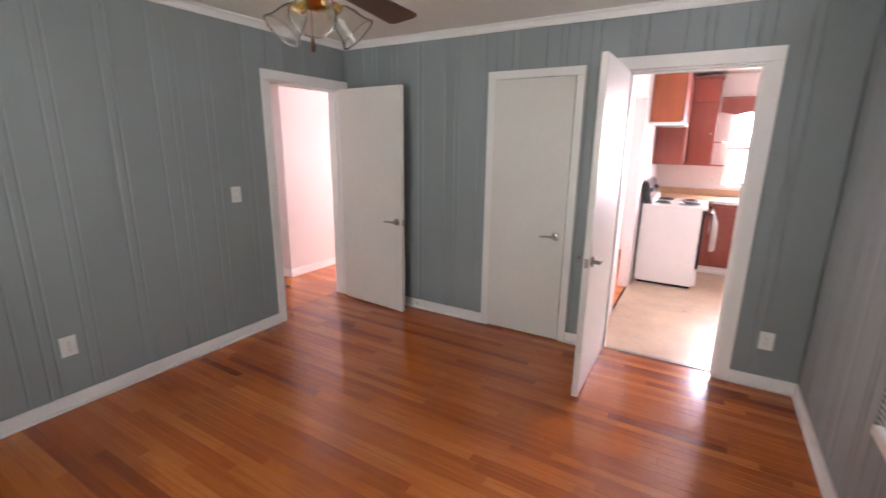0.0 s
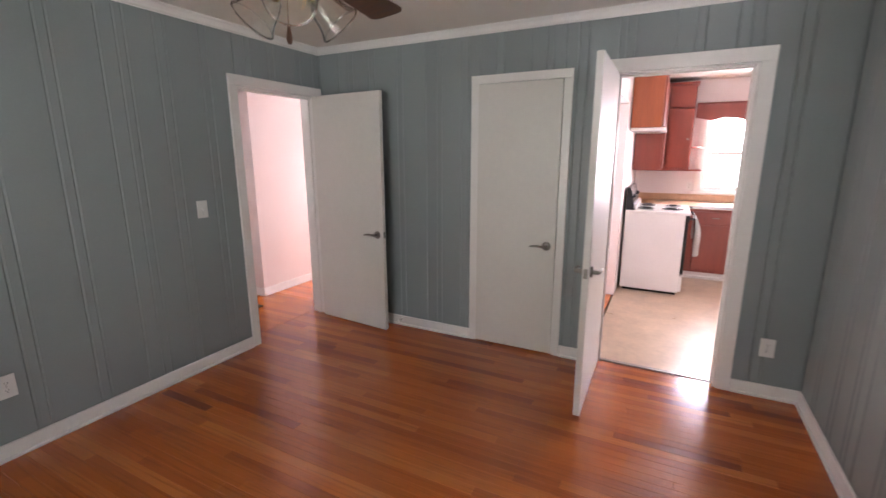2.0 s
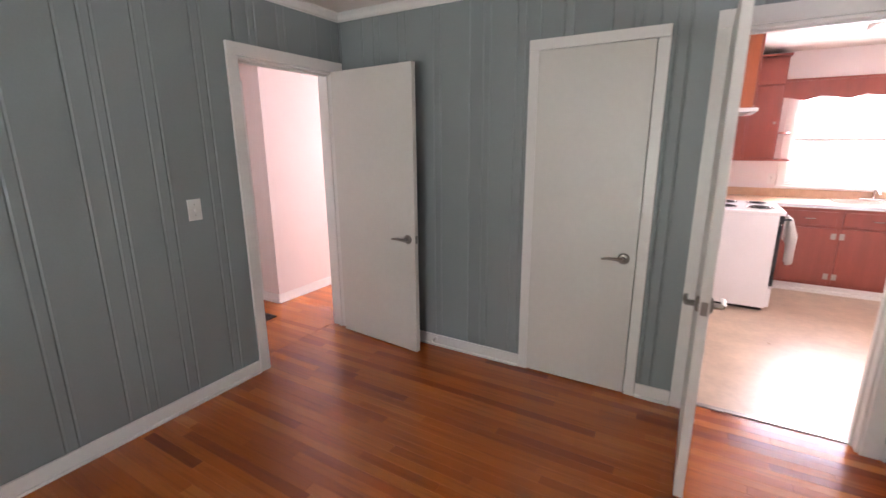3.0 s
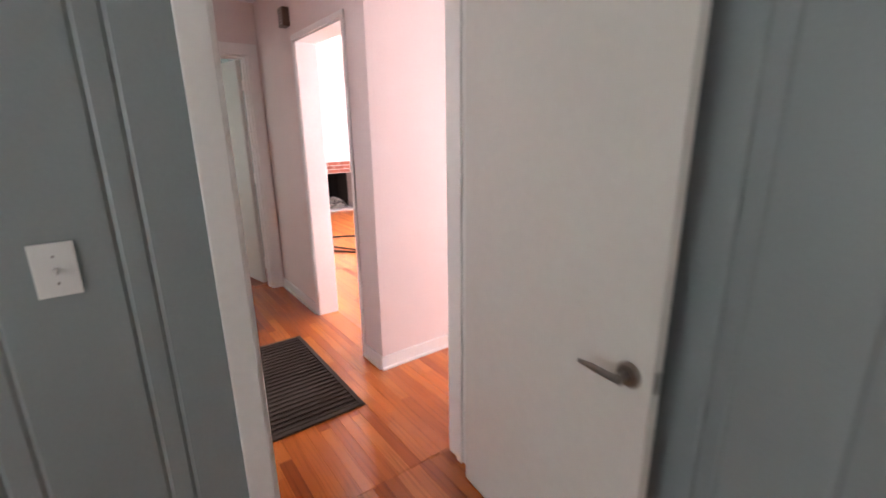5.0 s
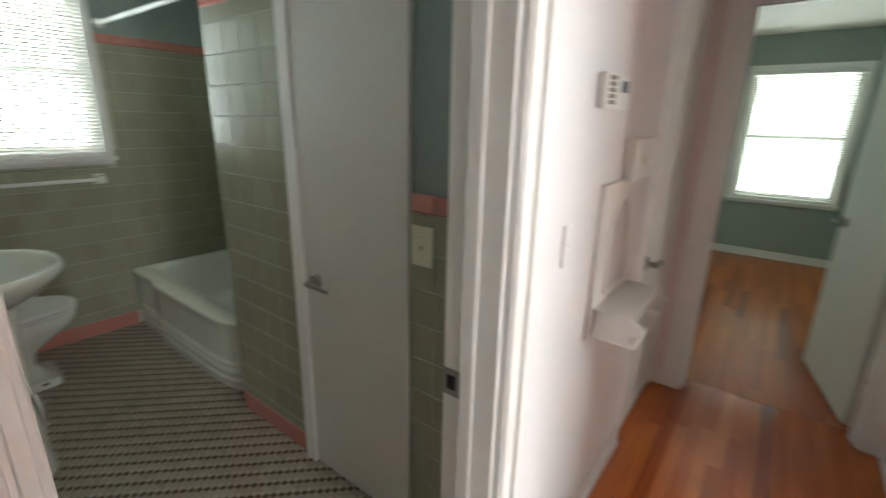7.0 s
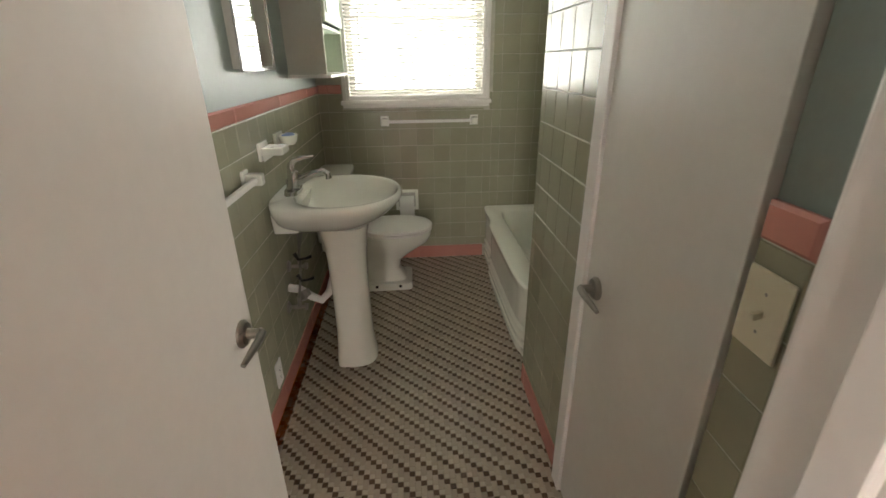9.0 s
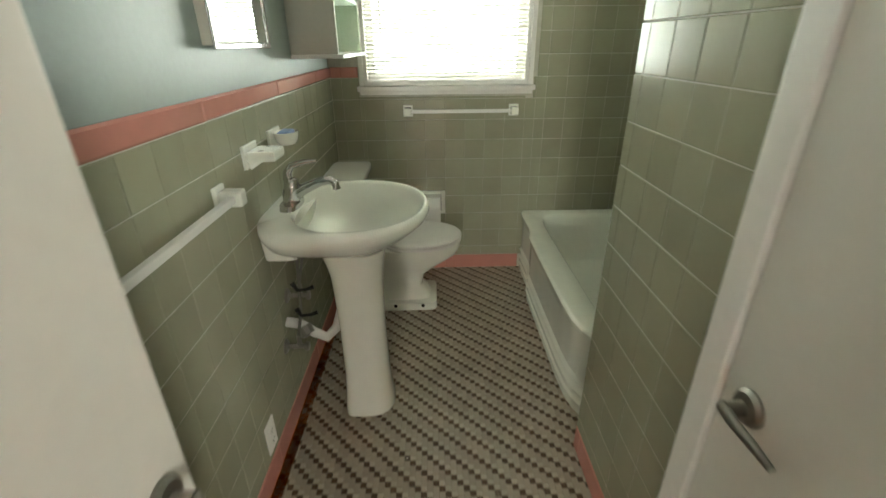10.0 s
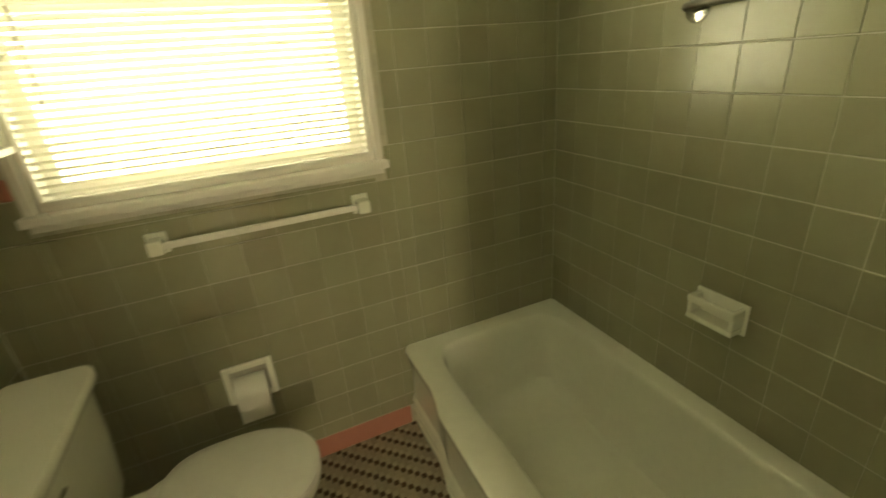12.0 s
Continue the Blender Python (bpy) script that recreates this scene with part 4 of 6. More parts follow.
logs = thing("ash_pile", pose(-6.55, 2.02, 0.036), "pale ash and charred logs on the hearth", "ash pile", kind="stuff")
ash = bmesh.new()
bmesh.ops.create_icosphere(ash, subdivisions=4, radius=1.0)
for v in ash.verts:
    v.co = Vector((v.co.x * 0.20, v.co.y * 0.28, max(0.0, v.co.z * 0.17))) * (1 + 0.35 * noise.noise(v.co * 3.1))
    v.co.z = max(0.0, v.co.z)
part("ash", ash, M_ASH, logs)
grate2 = thing("fire_grate", pose(-6.38, 2.02, 0.036), "black iron fire grate", "fire grate")
for k in range(6):
    part("bar", tube([(-0.1, -0.2 + 0.08 * k, 0.10), (0.06, -0.2 + 0.08 * k, 0.10), (0.08, -0.2 + 0.08 * k, 0.16)], 0.007, 8), M_BLACK, grate2)
for s in (-1, 1):
    part("leg", tube([(0.04, s * 0.2, 0), (0.04, s * 0.2, 0.10), (-0.1, s * 0.2, 0.10), (-0.1, s * 0.2, 0)], 0.008, 8), M_BLACK, grate2)
for a, b, c in (((-4.47, 0.86), (-4.33, 1.22), (-4.02, 1.72)), ((-4.28, 0.78), (-3.86, 0.92), (-3.40, 1.16)), ((-3.86, 0.66), (-3.62, 0.90), (-3.34, 1.10))):
    rod = thing("curtain_rod", pose(0, 0, 0.012), "black metal curtain rod lying on the oak floor", "curtain rod", "rods on the floor")
    part("tube", tube([(*a, 0), (*b, 0.001), (*c, 0)], 0.011, 10), M_BLACK, rod, "", True)
    for e in (a, c):
        part("end_cap", moved(lathe([(0, -0.016), (0.012, -0.012), (0.016, 0), (0.012, 0.012), (0, 0.016)], 14), pose(*e, 0.004)), M_BLACK, rod, "", True)


# ---- kitchen ----
ORIGIN[0] = BEDROOM


def cab_door(parent, name, x0, x1, y, z0, z1, material, knob=None, hinge=None):
    d = part(name, boxes((x0, x1, y - 0.019, y, z0, z1), bevel=0.006), material, parent)
    if knob:
        part("knob", moved(lathe([(0, 0), (0.006, 0), (0.006, 0.012), (0.014, 0.018), (0.012, 0.026), (0, 0.028)], 16), pose(knob[0], y - 0.019, knob[1], 90)), M_NICKEL, d, "small chrome knob", True)
    if hinge:
        for hz in hinge[1]:
            part("hinge", boxes((hinge[0] - 0.02, hinge[0] + 0.02, y - 0.0215, y - 0.019, hz - 0.03, hz + 0.03), (hinge[0] - 0.006, hinge[0] + 0.006, y - 0.025, y - 0.0215, hz - 0.03, hz + 0.03), bevel=0.0008, seg=1), M_NICKEL, d, "chrome butterfly hinge")
    return d


KY = 2.93
base = thing("kitchen_base_cabinet", pose(0, 0, 0), "red-stained wooden base cabinet under the kitchen window", "kitchen cabinet")
part("body", boxes((3.12, 5.28, KY, 3.555, 0.085, 0.868)), M_REDWOOD, base)
part("toe_board", boxes((3.12, 5.28, KY + 0.03, KY + 0.045, 0.001, 0.085)), M_WHITE, base, "white toe board")
part("toe_trim", boxes((3.12, 5.28, KY - 0.012, KY + 0.03, 0.001, 0.035), bevel=0.006), M_WHITE, base, "white strip along the floor")
for x0, x1 in ((3.22, 3.645), (3.695, 4.20), (4.25, 4.76)):
    d = part("drawer", boxes((x0, x1, KY - 0.019, KY, 0.70, 0.838), bevel=0.006), M_REDWOOD, base)
    xm = (x0 + x1) / 2
    part("handle", tube([(xm - 0.045, KY - 0.019, 0.775), (xm - 0.035, KY - 0.042, 0.768), (xm + 0.035, KY - 0.042, 0.768), (xm + 0.045, KY - 0.019, 0.775)], 0.005, 8), M_CHROME, d, "chrome pull", True)
cab_door(base, "door", 3.22, 3.655, KY, 0.11, 0.675, M_REDWOOD, None, (3.640, (0.19, 0.60)))
cab_door(base, "door", 3.690, 4.20, KY, 0.11, 0.675, M_REDWOOD, None, (3.705, (0.19, 0.60)))
cab_door(base, "door", 4.25, 4.76, KY, 0.11, 0.675, M_REDWOOD, (4.30, 0.60))
corner_base = thing("corner_base_cabinet", pose(0, 0, 0), "red-stained base cabinet in the corner beside the stove", "kitchen cabinet")
part("body", boxes((2.465, 3.117, 2.835, 3.555, 0.001, 0.868)), M_REDWOOD, corner_base)
top = thing("kitchen_worktop", pose(0, 0, 0), "tan laminate worktop with a low backsplash", "worktop")
part("slab", boxes((2.463, 3.10, 2.830, 3.557, 0.869, 0.905), (3.10, 3.66, KY - 0.025, 3.557, 0.869, 0.905), (4.26, 5.29, KY - 0.025, 3.557, 0.869, 0.905), (3.66, 4.26, KY - 0.025, 3.03, 0.869, 0.905), (3.66, 4.26, 3.47, 3.557, 0.869, 0.905)), M_COUNTER, top)
part("edge_strip", boxes((3.10, 5.29, KY - 0.029, KY - 0.025, 0.872, 0.902)), M_CHROME, top, "metal edge strip")
part("backsplash", boxes((2.463, 5.29, 3.538, 3.557, 0.906, 0.995), (2.463, 2.482, 2.83, 3.538, 0.906, 0.995), bevel=0.004), M_COUNTER, top)
sink2 = thing("kitchen_sink", pose(3.96, 3.25, 0.905), "white enamel kitchen sink set in the worktop", "sink")
part("bowl", boxes((-0.31, 0.31, -0.23, -0.21, -0.16, 0.008), (-0.31, 0.31, 0.21, 0.23, -0.16, 0.008), (-0.31, -0.29, -0.21, 0.21, -0.16, 0.008), (0.29, 0.31, -0.21, 0.21, -0.16, 0.008), (-0.29, 0.29, -0.21, 0.21, -0.16, -0.15), bevel=0.006), M_ENAMEL, sink2)
part("faucet", merge(tube([(0.05, 0.24, 0.0), (0.05, 0.24, 0.09), (0.05, 0.20, 0.12), (0.05, 0.08, 0.11), (0.05, 0.05, 0.09)], 0.010, 10), boxes((-0.06, 0.16, 0.225, 0.262, 0.006, 0.03), bevel=0.006)), M_CHROME, sink2, "chrome faucet", True)
up = thing("wall_cabinet", pose(0, 0, 0), "dark red stained corner wall cabinet with a plain door", "kitchen cabinet", "wall cabinets")
part("body", boxes((2.465, 3.095, 3.255, 3.557, 1.325, 2.36)), M_REDWOOD, up)
cab_door(up, "door", 2.475, 2.795, 3.255, 1.345, 2.07, M_REDWOOD)
cab_door(up, "door", 2.815, 3.085, 3.255, 1.345, 2.07, M_REDWOOD, (3.045, 1.70))
cab_door(up, "door", 2.475, 2.795, 3.255, 2.085, 2.345, M_REDWOOD)
cab_door(up, "door", 2.815, 3.085, 3.255, 2.085, 2.345, M_REDWOOD)
part("crown", boxes((2.465, 3.115, 3.225, 3.557, 2.36, 2.385), bevel=0.005), M_REDWOOD, up)
part("bottom_board", boxes((2.465, 3.235, 3.250, 3.557, 1.308, 1.325), bevel=0.003), M_REDWOOD, up, "bottom board running on as a shelf")
sh = thing("corner_shelf", pose(3.097, 3.557, 1.60), "small open shelf beside the kitchen window", "shelf")
q = [(0, 0)] + [(0.135 * math.cos(radians(a)), -0.22 * math.sin(radians(a))) for a in range(0, 91, 10)]
part("board", loft([[(x, y, z) for x, y in q] for z in (-0.008, 0.008)]), M_REDWOOD, sh)
stc = thing("wall_cabinet", pose(0, 0, 0), "short wall cabinet above the stove, its lit side coloured orange", "kitchen cabinet", "wall cabinets")
# Body takes the lit orange wood, the doors the red one.
part("body", boxes((2.465, 2.765, 2.065, 2.835, 1.80, 2.415), bevel=0.003), M_LITWOOD, stc)
part("door", boxes((2.766, 2.785, 2.075, 2.445, 1.815, 2.40), bevel=0.005), M_REDWOOD, stc)
part("door", boxes((2.766, 2.785, 2.455, 2.825, 1.815, 2.40), bevel=0.005), M_REDWOOD, stc)
hood = thing("range_hood", pose(0, 0, 0), "thin white range hood under the short cabinet", "range hood")
part("pan", boxes((2.465, 2.81, 2.065, 2.835, 1.765, 1.798), bevel=0.006), M_APPLIANCE, hood)
part("filter", boxes((2.52, 2.76, 2.15, 2.75, 1.758, 1.765)), M_NICKEL, hood)
side_cab = thing("wall_cabinet", pose(0, 0, 0), "red-stained wall cabinet low behind the stove hood", "kitchen cabinet", "wall cabinets")
part("body", boxes((2.465, 2.775, 2.845, 3.235, 1.325, 2.36), bevel=0.003), M_REDWOOD, side_cab)
part("door", boxes((2.776, 2.795, 2.855, 3.225, 1.345, 2.345), bevel=0.005), M_REDWOOD, side_cab)
val = thing("window_valance", pose(0, 3.50, 0), "red-stained scalloped wooden valance over the kitchen window", "valance")
edge = [(3.118 + 1.75 * i / 70, 1.955 + 0.024 * math.cos(i * 2 * math.pi / 14) * (1 if (i // 7) % 2 else 0.6)) for i in range(71)]
part("board", loft([[(3.118, y, 2.13)] + [(x, y, z) for x, z in edge] + [(4.868, y, 2.13)] for y in (-0.010, 0.008)]), M_REDWOOD, val)
part("top_rail", boxes((3.118, 4.868, -0.022, 0.050, 2.13, 2.155), bevel=0.004), M_REDWOOD, val)
plate("power_outlet", pose(3.135, 3.559, 1.10), 0.075, 0.118, "outlet", M_PLASTIC, "white outlet on the kitchen wall under the shelf", "outlet")
klight = thing("ceiling_light", pose(3.62, 2.25, CEIL), "white square flush ceiling light, unlit", "ceiling light")
part("base", boxes((-0.16, 0.16, -0.16, 0.16, -0.02, 0), bevel=0.004), M_PLASTIC, klight)
part("diffuser", boxes((-0.15, 0.15, -0.15, 0.15, -0.07, -0.02), bevel=0.02), M_PAPER, klight)

st = thing("stove", pose(2.485, 2.06, 0), "white electric coil stove with a black control panel", "stove")
part("body", boxes((0.005, 0.60, 0, 0.76, 0.03, 0.885), bevel=0.004), M_APPLIANCE, st)
part("base", boxes((0.03, 0.58, 0.02, 0.74, 0.001, 0.03)), M_BLACK, st)
part("cooktop", boxes((0.0, 0.645, -0.004, 0.764, 0.885, 0.918), bevel=0.008), M_APPLIANCE, st)
part("oven_door", boxes((0.60, 0.632, 0.01, 0.75, 0.24, 0.80), bevel=0.006), M_BLACK, st, "black glass oven door")
part("drawer", boxes((0.60, 0.630, 0.005, 0.755, 0.045, 0.225), bevel=0.006), M_APPLIANCE, st, "white bottom drawer")
part("front_rail", boxes((0.60, 0.640, 0.0, 0.76, 0.81, 0.885), bevel=0.006), M_BLACK, st)
part("handle", tube([(0.63, 0.06, 0.845), (0.690, 0.07, 0.845), (0.690, 0.69, 0.845), (0.63, 0.70, 0.845)], 0.011, 10), M_BLACK, st, "", True)
panel = part("control_panel", loft([[(x, y, z) for x, z in ((0.0, 0.915), (0.105, 0.915), (0.085, 0.97), (0.050, 1.135), (0.035, 1.165), (0.0, 1.165))] for y in (0.0, 0.76)]), M_BLACK, st, "black backguard with knobs")
part("panel_skirt", boxes((0.07, 0.115, 0.0, 0.76, 0.915, 0.985), bevel=0.008), M_APPLIANCE, st, "white lower backguard")
for y in (0.08, 0.17, 0.59, 0.68):
    part("knob", moved(lathe([(0, 0), (0.022, 0), (0.018, 0.022), (0, 0.024)], 18), pose(0.066, y, 1.06, 0, 78, 0)), M_BLACK, panel, "", True)
for x, y, r in ((0.20, 0.20, 0.075), (0.20, 0.56, 0.095), (0.47, 0.20, 0.095), (0.47, 0.56, 0.075)):
    b = part("burner", moved(lathe([(0, 0), (r * 0.5, 0.0), (r + 0.012, 0.004), (r + 0.018, 0.008), (r + 0.018, 0.004), (0, -0.001)], 28), pose(x, y, 0.919)), M_CHROME, st, "chrome drip pan", True)
    part("coil", moved(tube([(r * (0.15 + 0.85 * i / 90) * math.cos(i * 0.28), r * (0.15 + 0.85 * i / 90) * math.sin(i * 0.28), 0.012) for i in range(91)], 0.0045, 6), pose(x, y, 0.919)), M_BLACK, b, "black coil", True)
towel = thing("dish_towel", pose(3.178, 2.15, 0.855), "white cotton towel hanging over the oven handle", "towel")
tw = bmesh.new()
cols, rws = 16, 22
grid = []
for j in range(rws):
    u = j / (rws - 1)
    s = -0.22 + 0.62 * u
    for_z = 0.012 - abs(s) if abs(s) > 0.012 else 0.012 - s * s * 30
    xx = 0.014 if s > 0 else -0.014
    grid.append([tw.verts.new((xx * min(1, abs(s) / 0.012) + (0.030 + 0.030 * math.sin(i * 1.3 + u)) * min(1, abs(s) * 6) * (1 if s > 0 else 0.15), 0.24 * i / (cols - 1) * (1 - 0.25 * u * (s > 0)) + 0.03 * u, for_z * (1 + 0.12 * math.sin(i * 0.7)))) for i in range(cols)])
for j in range(rws - 1):
    for i in range(cols - 1):
        tw.faces.new((grid[j][i], grid[j][i + 1], grid[j + 1][i + 1], grid[j + 1][i]))
bmesh.ops.solidify(tw, geom=tw.faces[:], thickness=0.004)
part("cloth", tw, M_CLOTH, towel, "", True)


# ---- bathroom ----
ORIGIN[0] = BATH


def super_ring(cx, cy, ax_front, ax_back, ay, z, n_front=2.2, n_back=4.0, steps=56):
    """A rounded outline; the front looks to -x."""
    out = []
    for i in range(steps):
        a = 2 * math.pi * i / steps
        c, s = math.cos(a), math.sin(a)
        e = 2.0 / (n_front if c >= 0 else n_back)
        x = -(ax_front if c >= 0 else ax_back) * math.copysign(abs(c) ** e, c)
        out.append((cx + x, cy + ay * math.copysign(abs(s) ** e, s), z))
    return out


SY = -3.025
basin = thing("pedestal_sink", pose(0, 0, 0), "white china pedestal sink on a waisted foot", "sink")
rows = [(0.42, 0.738), (0.60, 0.766), (0.78, 0.802), (0.90, 0.836), (0.968, 0.857), (1.0, 0.877), (0.994, 0.890), (0.965, 0.900)]
rings = [super_ring(-0.30, SY, 0.318 * k, 0.25 * (0.9 + 0.1 * k), 0.31 * k, z, 2.2, 4.2) for k, z in rows]
for k, z in ((0.905, 0.9005), (0.890, 0.897), (0.872, 0.886), (0.845, 0.867), (0.79, 0.842), (0.70, 0.816), (0.58, 0.794), (0.43, 0.778), (0.27, 0.768), (0.06, 0.764)):
    rings.append(super_ring(-0.330, SY, 0.300 * k, 0.225 * k, 0.312 * k, z, 2.1, 2.1))
part("basin", loft(rings), M_CHINA, basin, "wide china bowl with a rounded rim", True, 75)
part("apron", loft([super_ring(-0.115, SY, 0.055, 0.064, w, z, 5, 8) for w, z in ((0.182, 0.755), (0.19, 0.76), (0.205, 0.84), (0.205, 0.87))]), M_CHINA, basin, "", True)
part("pedestal", loft([super_ring(-0.335, SY + 0.03, a, b, c, z, 2.6, 5) for z, a, b, c in ((0.001, 0.114, 0.09, 0.116), (0.04, 0.112, 0.09, 0.112), (0.10, 0.102, 0.085, 0.102), (0.20, 0.098, 0.08, 0.098), (0.42, 0.094, 0.08, 0.094), (0.58, 0.098, 0.085, 0.100), (0.66, 0.104, 0.09, 0.105), (0.71, 0.112, 0.10, 0.114), (0.75, 0.122, 0.11, 0.126))]), M_CHINA, basin, "tall waisted pedestal", True)
part("drain", moved(lathe([(0, 0), (0.026, 0), (0.024, 0.004), (0.012, 0.003), (0.010, -0.002), (0, -0.002)], 24), pose(-0.315, SY, 0.767)), M_NICKEL, basin, "tarnished drain ring", True)
# Black disc paints the shade of the overflow opening.
part("overflow", moved(lathe([(0, 0), (0.009, 0), (0.007, 0.002), (0, 0.0)], 14), pose(-0.160, SY + 0.01, 0.850, 0, -70, 0)), M_SOOT_HOLES, basin, "overflow hole, its shade a black disc", True)
fz, FCX, FCY, K = 0.9005, -0.125, SY + 0.02, 1.22


def fp_at(x, y, z):
    return (FCX + K * x, FCY + K * y, fz + K * z)


fc = part("faucet", moved(loft([super_ring(0, 0, 0.034, 0.034, 0.080 - k * 0.006, k * 0.008, 3, 3, 40) for k in range(3)]), pose(FCX, FCY, fz)), M_CHROME, basin, "chrome single-lever faucet", True)
part("body", moved(lathe([(0, 0), (0.030, 0), (0.028, 0.04), (0.026, 0.075), (0.017, 0.088), (0, 0.092)], 24), pose(FCX, FCY, fz + 0.012, 0, -8, 0)), M_CHROME, fc, "", True)
part("spout", tube([fp_at(-0.005, 0, 0.030), fp_at(-0.045, -0.004, 0.052), fp_at(-0.085, -0.008, 0.068), fp_at(-0.115, -0.010, 0.072), fp_at(-0.130, -0.010, 0.062), fp_at(-0.133, -0.010, 0.045)], [0.023, 0.020, 0.017, 0.015, 0.015, 0.015], 16), M_CHROME, fc, "", True)
part("lever", tube([fp_at(0.0, 0, 0.072), fp_at(0.0, 0, 0.098), fp_at(-0.014, -0.002, 0.118), fp_at(-0.045, -0.006, 0.126), fp_at(-0.085, -0.010, 0.130)], [0.017, 0.016, 0.013, 0.010, 0.006], 14), M_CHROME, fc, "", True)
part("drain_rod", tube([fp_at(0.018, 0.01, 0.0), fp_at(0.018, 0.01, 0.05)], 0.004, 8), M_CHROME, fc, "", True)
pipes = thing("sink_plumbing", pose(0, 0, 0), "tarnished valves and white plastic trap behind the pedestal", "plumbing")
part("trap", tube([(-0.30, SY, 0.70), (-0.27, SY + 0.03, 0.50), (-0.24, SY + 0.06, 0.40), (-0.20, SY + 0.08, 0.365), (-0.15, SY + 0.08, 0.39), (-0.10, SY + 0.08, 0.43), (-0.05, SY + 0.08, 0.44)], 0.020, 14), M_PLASTIC, pipes, "white plastic trap", True)
part("nut", moved(lathe([(0, -0.02), (0.030, -0.018), (0.030, 0.018), (0, 0.02)], 10), pose(-0.125, SY + 0.085, 0.40, 30, 40, 0)), M_NICKEL, pipes)
for y, z in ((SY + 0.13, 0.36), (SY + 0.03, 0.53)):
    v = part("valve", merge(tube([(-0.047, y, z), (-0.13, y, z)], 0.009, 10), tube([(-0.105, y, z), (-0.105, y, z + 0.05)], 0.009, 10), moved(lathe([(0, 0), (0.017, 0.0), (0.017, 0.012), (0, 0.014)], 10), pose(-0.128, y, z, 0, -90, 0))), M_NICKEL, pipes, "tarnished shut-off valve", True)
    part("escutcheon", moved(lathe([(0, 0), (0.030, 0), (0.024, 0.008), (0, 0.010)], 20), pose(-0.049, y, z, 0, -90, 0)), M_NICKEL, v, "", True)
    part("supply_tube", tube([(-0.105, y, z + 0.05), (-0.12, y - 0.03, z + 0.14), (-0.14, y - 0.02, 0.74)], 0.006, 8), M_STEEL, v, "", True)
for z in (0.50, 0.61):
    part("bracket", tube([(-0.19, SY + 0.125, z + 0.012), (-0.165, SY + 0.13, z + 0.004), (-0.13, SY + 0.13, z), (-0.115, SY + 0.13, z + 0.03)], [0.008, 0.006, 0.007, 0.010], 8), M_BLACK, pipes, "black pipe clamp", True)

TY = -3.835
toilet = thing("toilet", pose(0, 0, 0), "white two-piece toilet with the lid closed", "toilet")
bowl = [(0.001, -0.46, 0.185, 0.19, 0.145, 8, 8), (0.045, -0.46, 0.182, 0.19, 0.142, 8, 8), (0.052, -0.455, 0.150, 0.18, 0.110, 4, 6), (0.12, -0.45, 0.108, 0.18, 0.086, 3, 5), (0.19, -0.45, 0.122, 0.19, 0.092, 2.6, 4), (0.25, -0.47, 0.190, 0.21, 0.125, 2.2, 3), (0.32, -0.50, 0.265, 0.24, 0.168, 2.1, 3), (0.37, -0.51, 0.275, 0.25, 0.182, 2.1, 3), (0.392, -0.51, 0.270, 0.25, 0.180, 2.1, 3)]
part("bowl", loft([super_ring(cx, TY, f, b, w, z, nf, nb) for z, cx, f, b, w, nf, nb in bowl]), M_CHINA, toilet, "china bowl on a square foot", True)
part("seat", loft([super_ring(-0.545, TY, 0.243 - e, 0.200 - e, 0.187 - e, z, 2.1, 3.2) for z, e in ((0.394, 0.004), (0.398, 0), (0.408, 0), (0.412, 0.004))]), M_PLASTIC, toilet, "white seat", True)
part("lid", loft([super_ring(-0.545, TY, 0.245 - e, 0.203 - e, 0.189 - e, z, 2.1, 3.2) for z, e in ((0.415, 0.003), (0.419, 0), (0.428, 0), (0.434, 0.006), (0.438, 0.03), (0.441, 0.09))]), M_PLASTIC, toilet, "white lid with worn spots", True)
for s in (-1, 1):
    part("hinge", boxes((-0.345, -0.315, TY + s * 0.075 - 0.018, TY + s * 0.075 + 0.018, 0.393, 0.428), bevel=0.005), M_PLASTIC, toilet)
    part("bolt_cap", moved(lathe([(0, 0), (0.011, 0), (0.009, 0.006), (0, 0.008)], 12), pose(-0.40 - 0.08 * (s + 1), TY + 0.142, 0.03, -90)), M_SOOT_HOLES, toilet, "rusty floor bolt")
part("deck", boxes((-0.33, -0.06, TY - 0.14, TY + 0.14, 0.30, 0.395), bevel=0.02), M_CHINA, toilet, "", True)
part("tank", loft([super_ring(-0.155, TY, f, 0.10, w, z, 7, 9) for z, f, w in ((0.396, 0.080, 0.215), (0.42, 0.088, 0.225), (0.60, 0.100, 0.245), (0.752, 0.104, 0.252))]), M_CHINA, toilet, "china tank", True)
part("tank_lid", loft([super_ring(-0.155, TY, f, 0.105, w, z, 9, 9) for z, f, w in ((0.753, 0.116, 0.262), (0.757, 0.119, 0.266), (0.782, 0.119, 0.266), (0.790, 0.114, 0.260))]), M_CHINA, toilet, "flat tank lid", True)
part("flush_lever", merge(moved(lathe([(0, 0), (0.014, 0), (0.012, 0.010), (0, 0.012)], 16), pose(-0.256, TY + 0.195, 0.715, 0, -90, 0)), tube([(-0.266, TY + 0.195, 0.715), (-0.270, TY + 0.16, 0.712), (-0.268, TY + 0.125, 0.706)], 0.006, 8)), M_CHROME, toilet, "chrome flush lever", True)


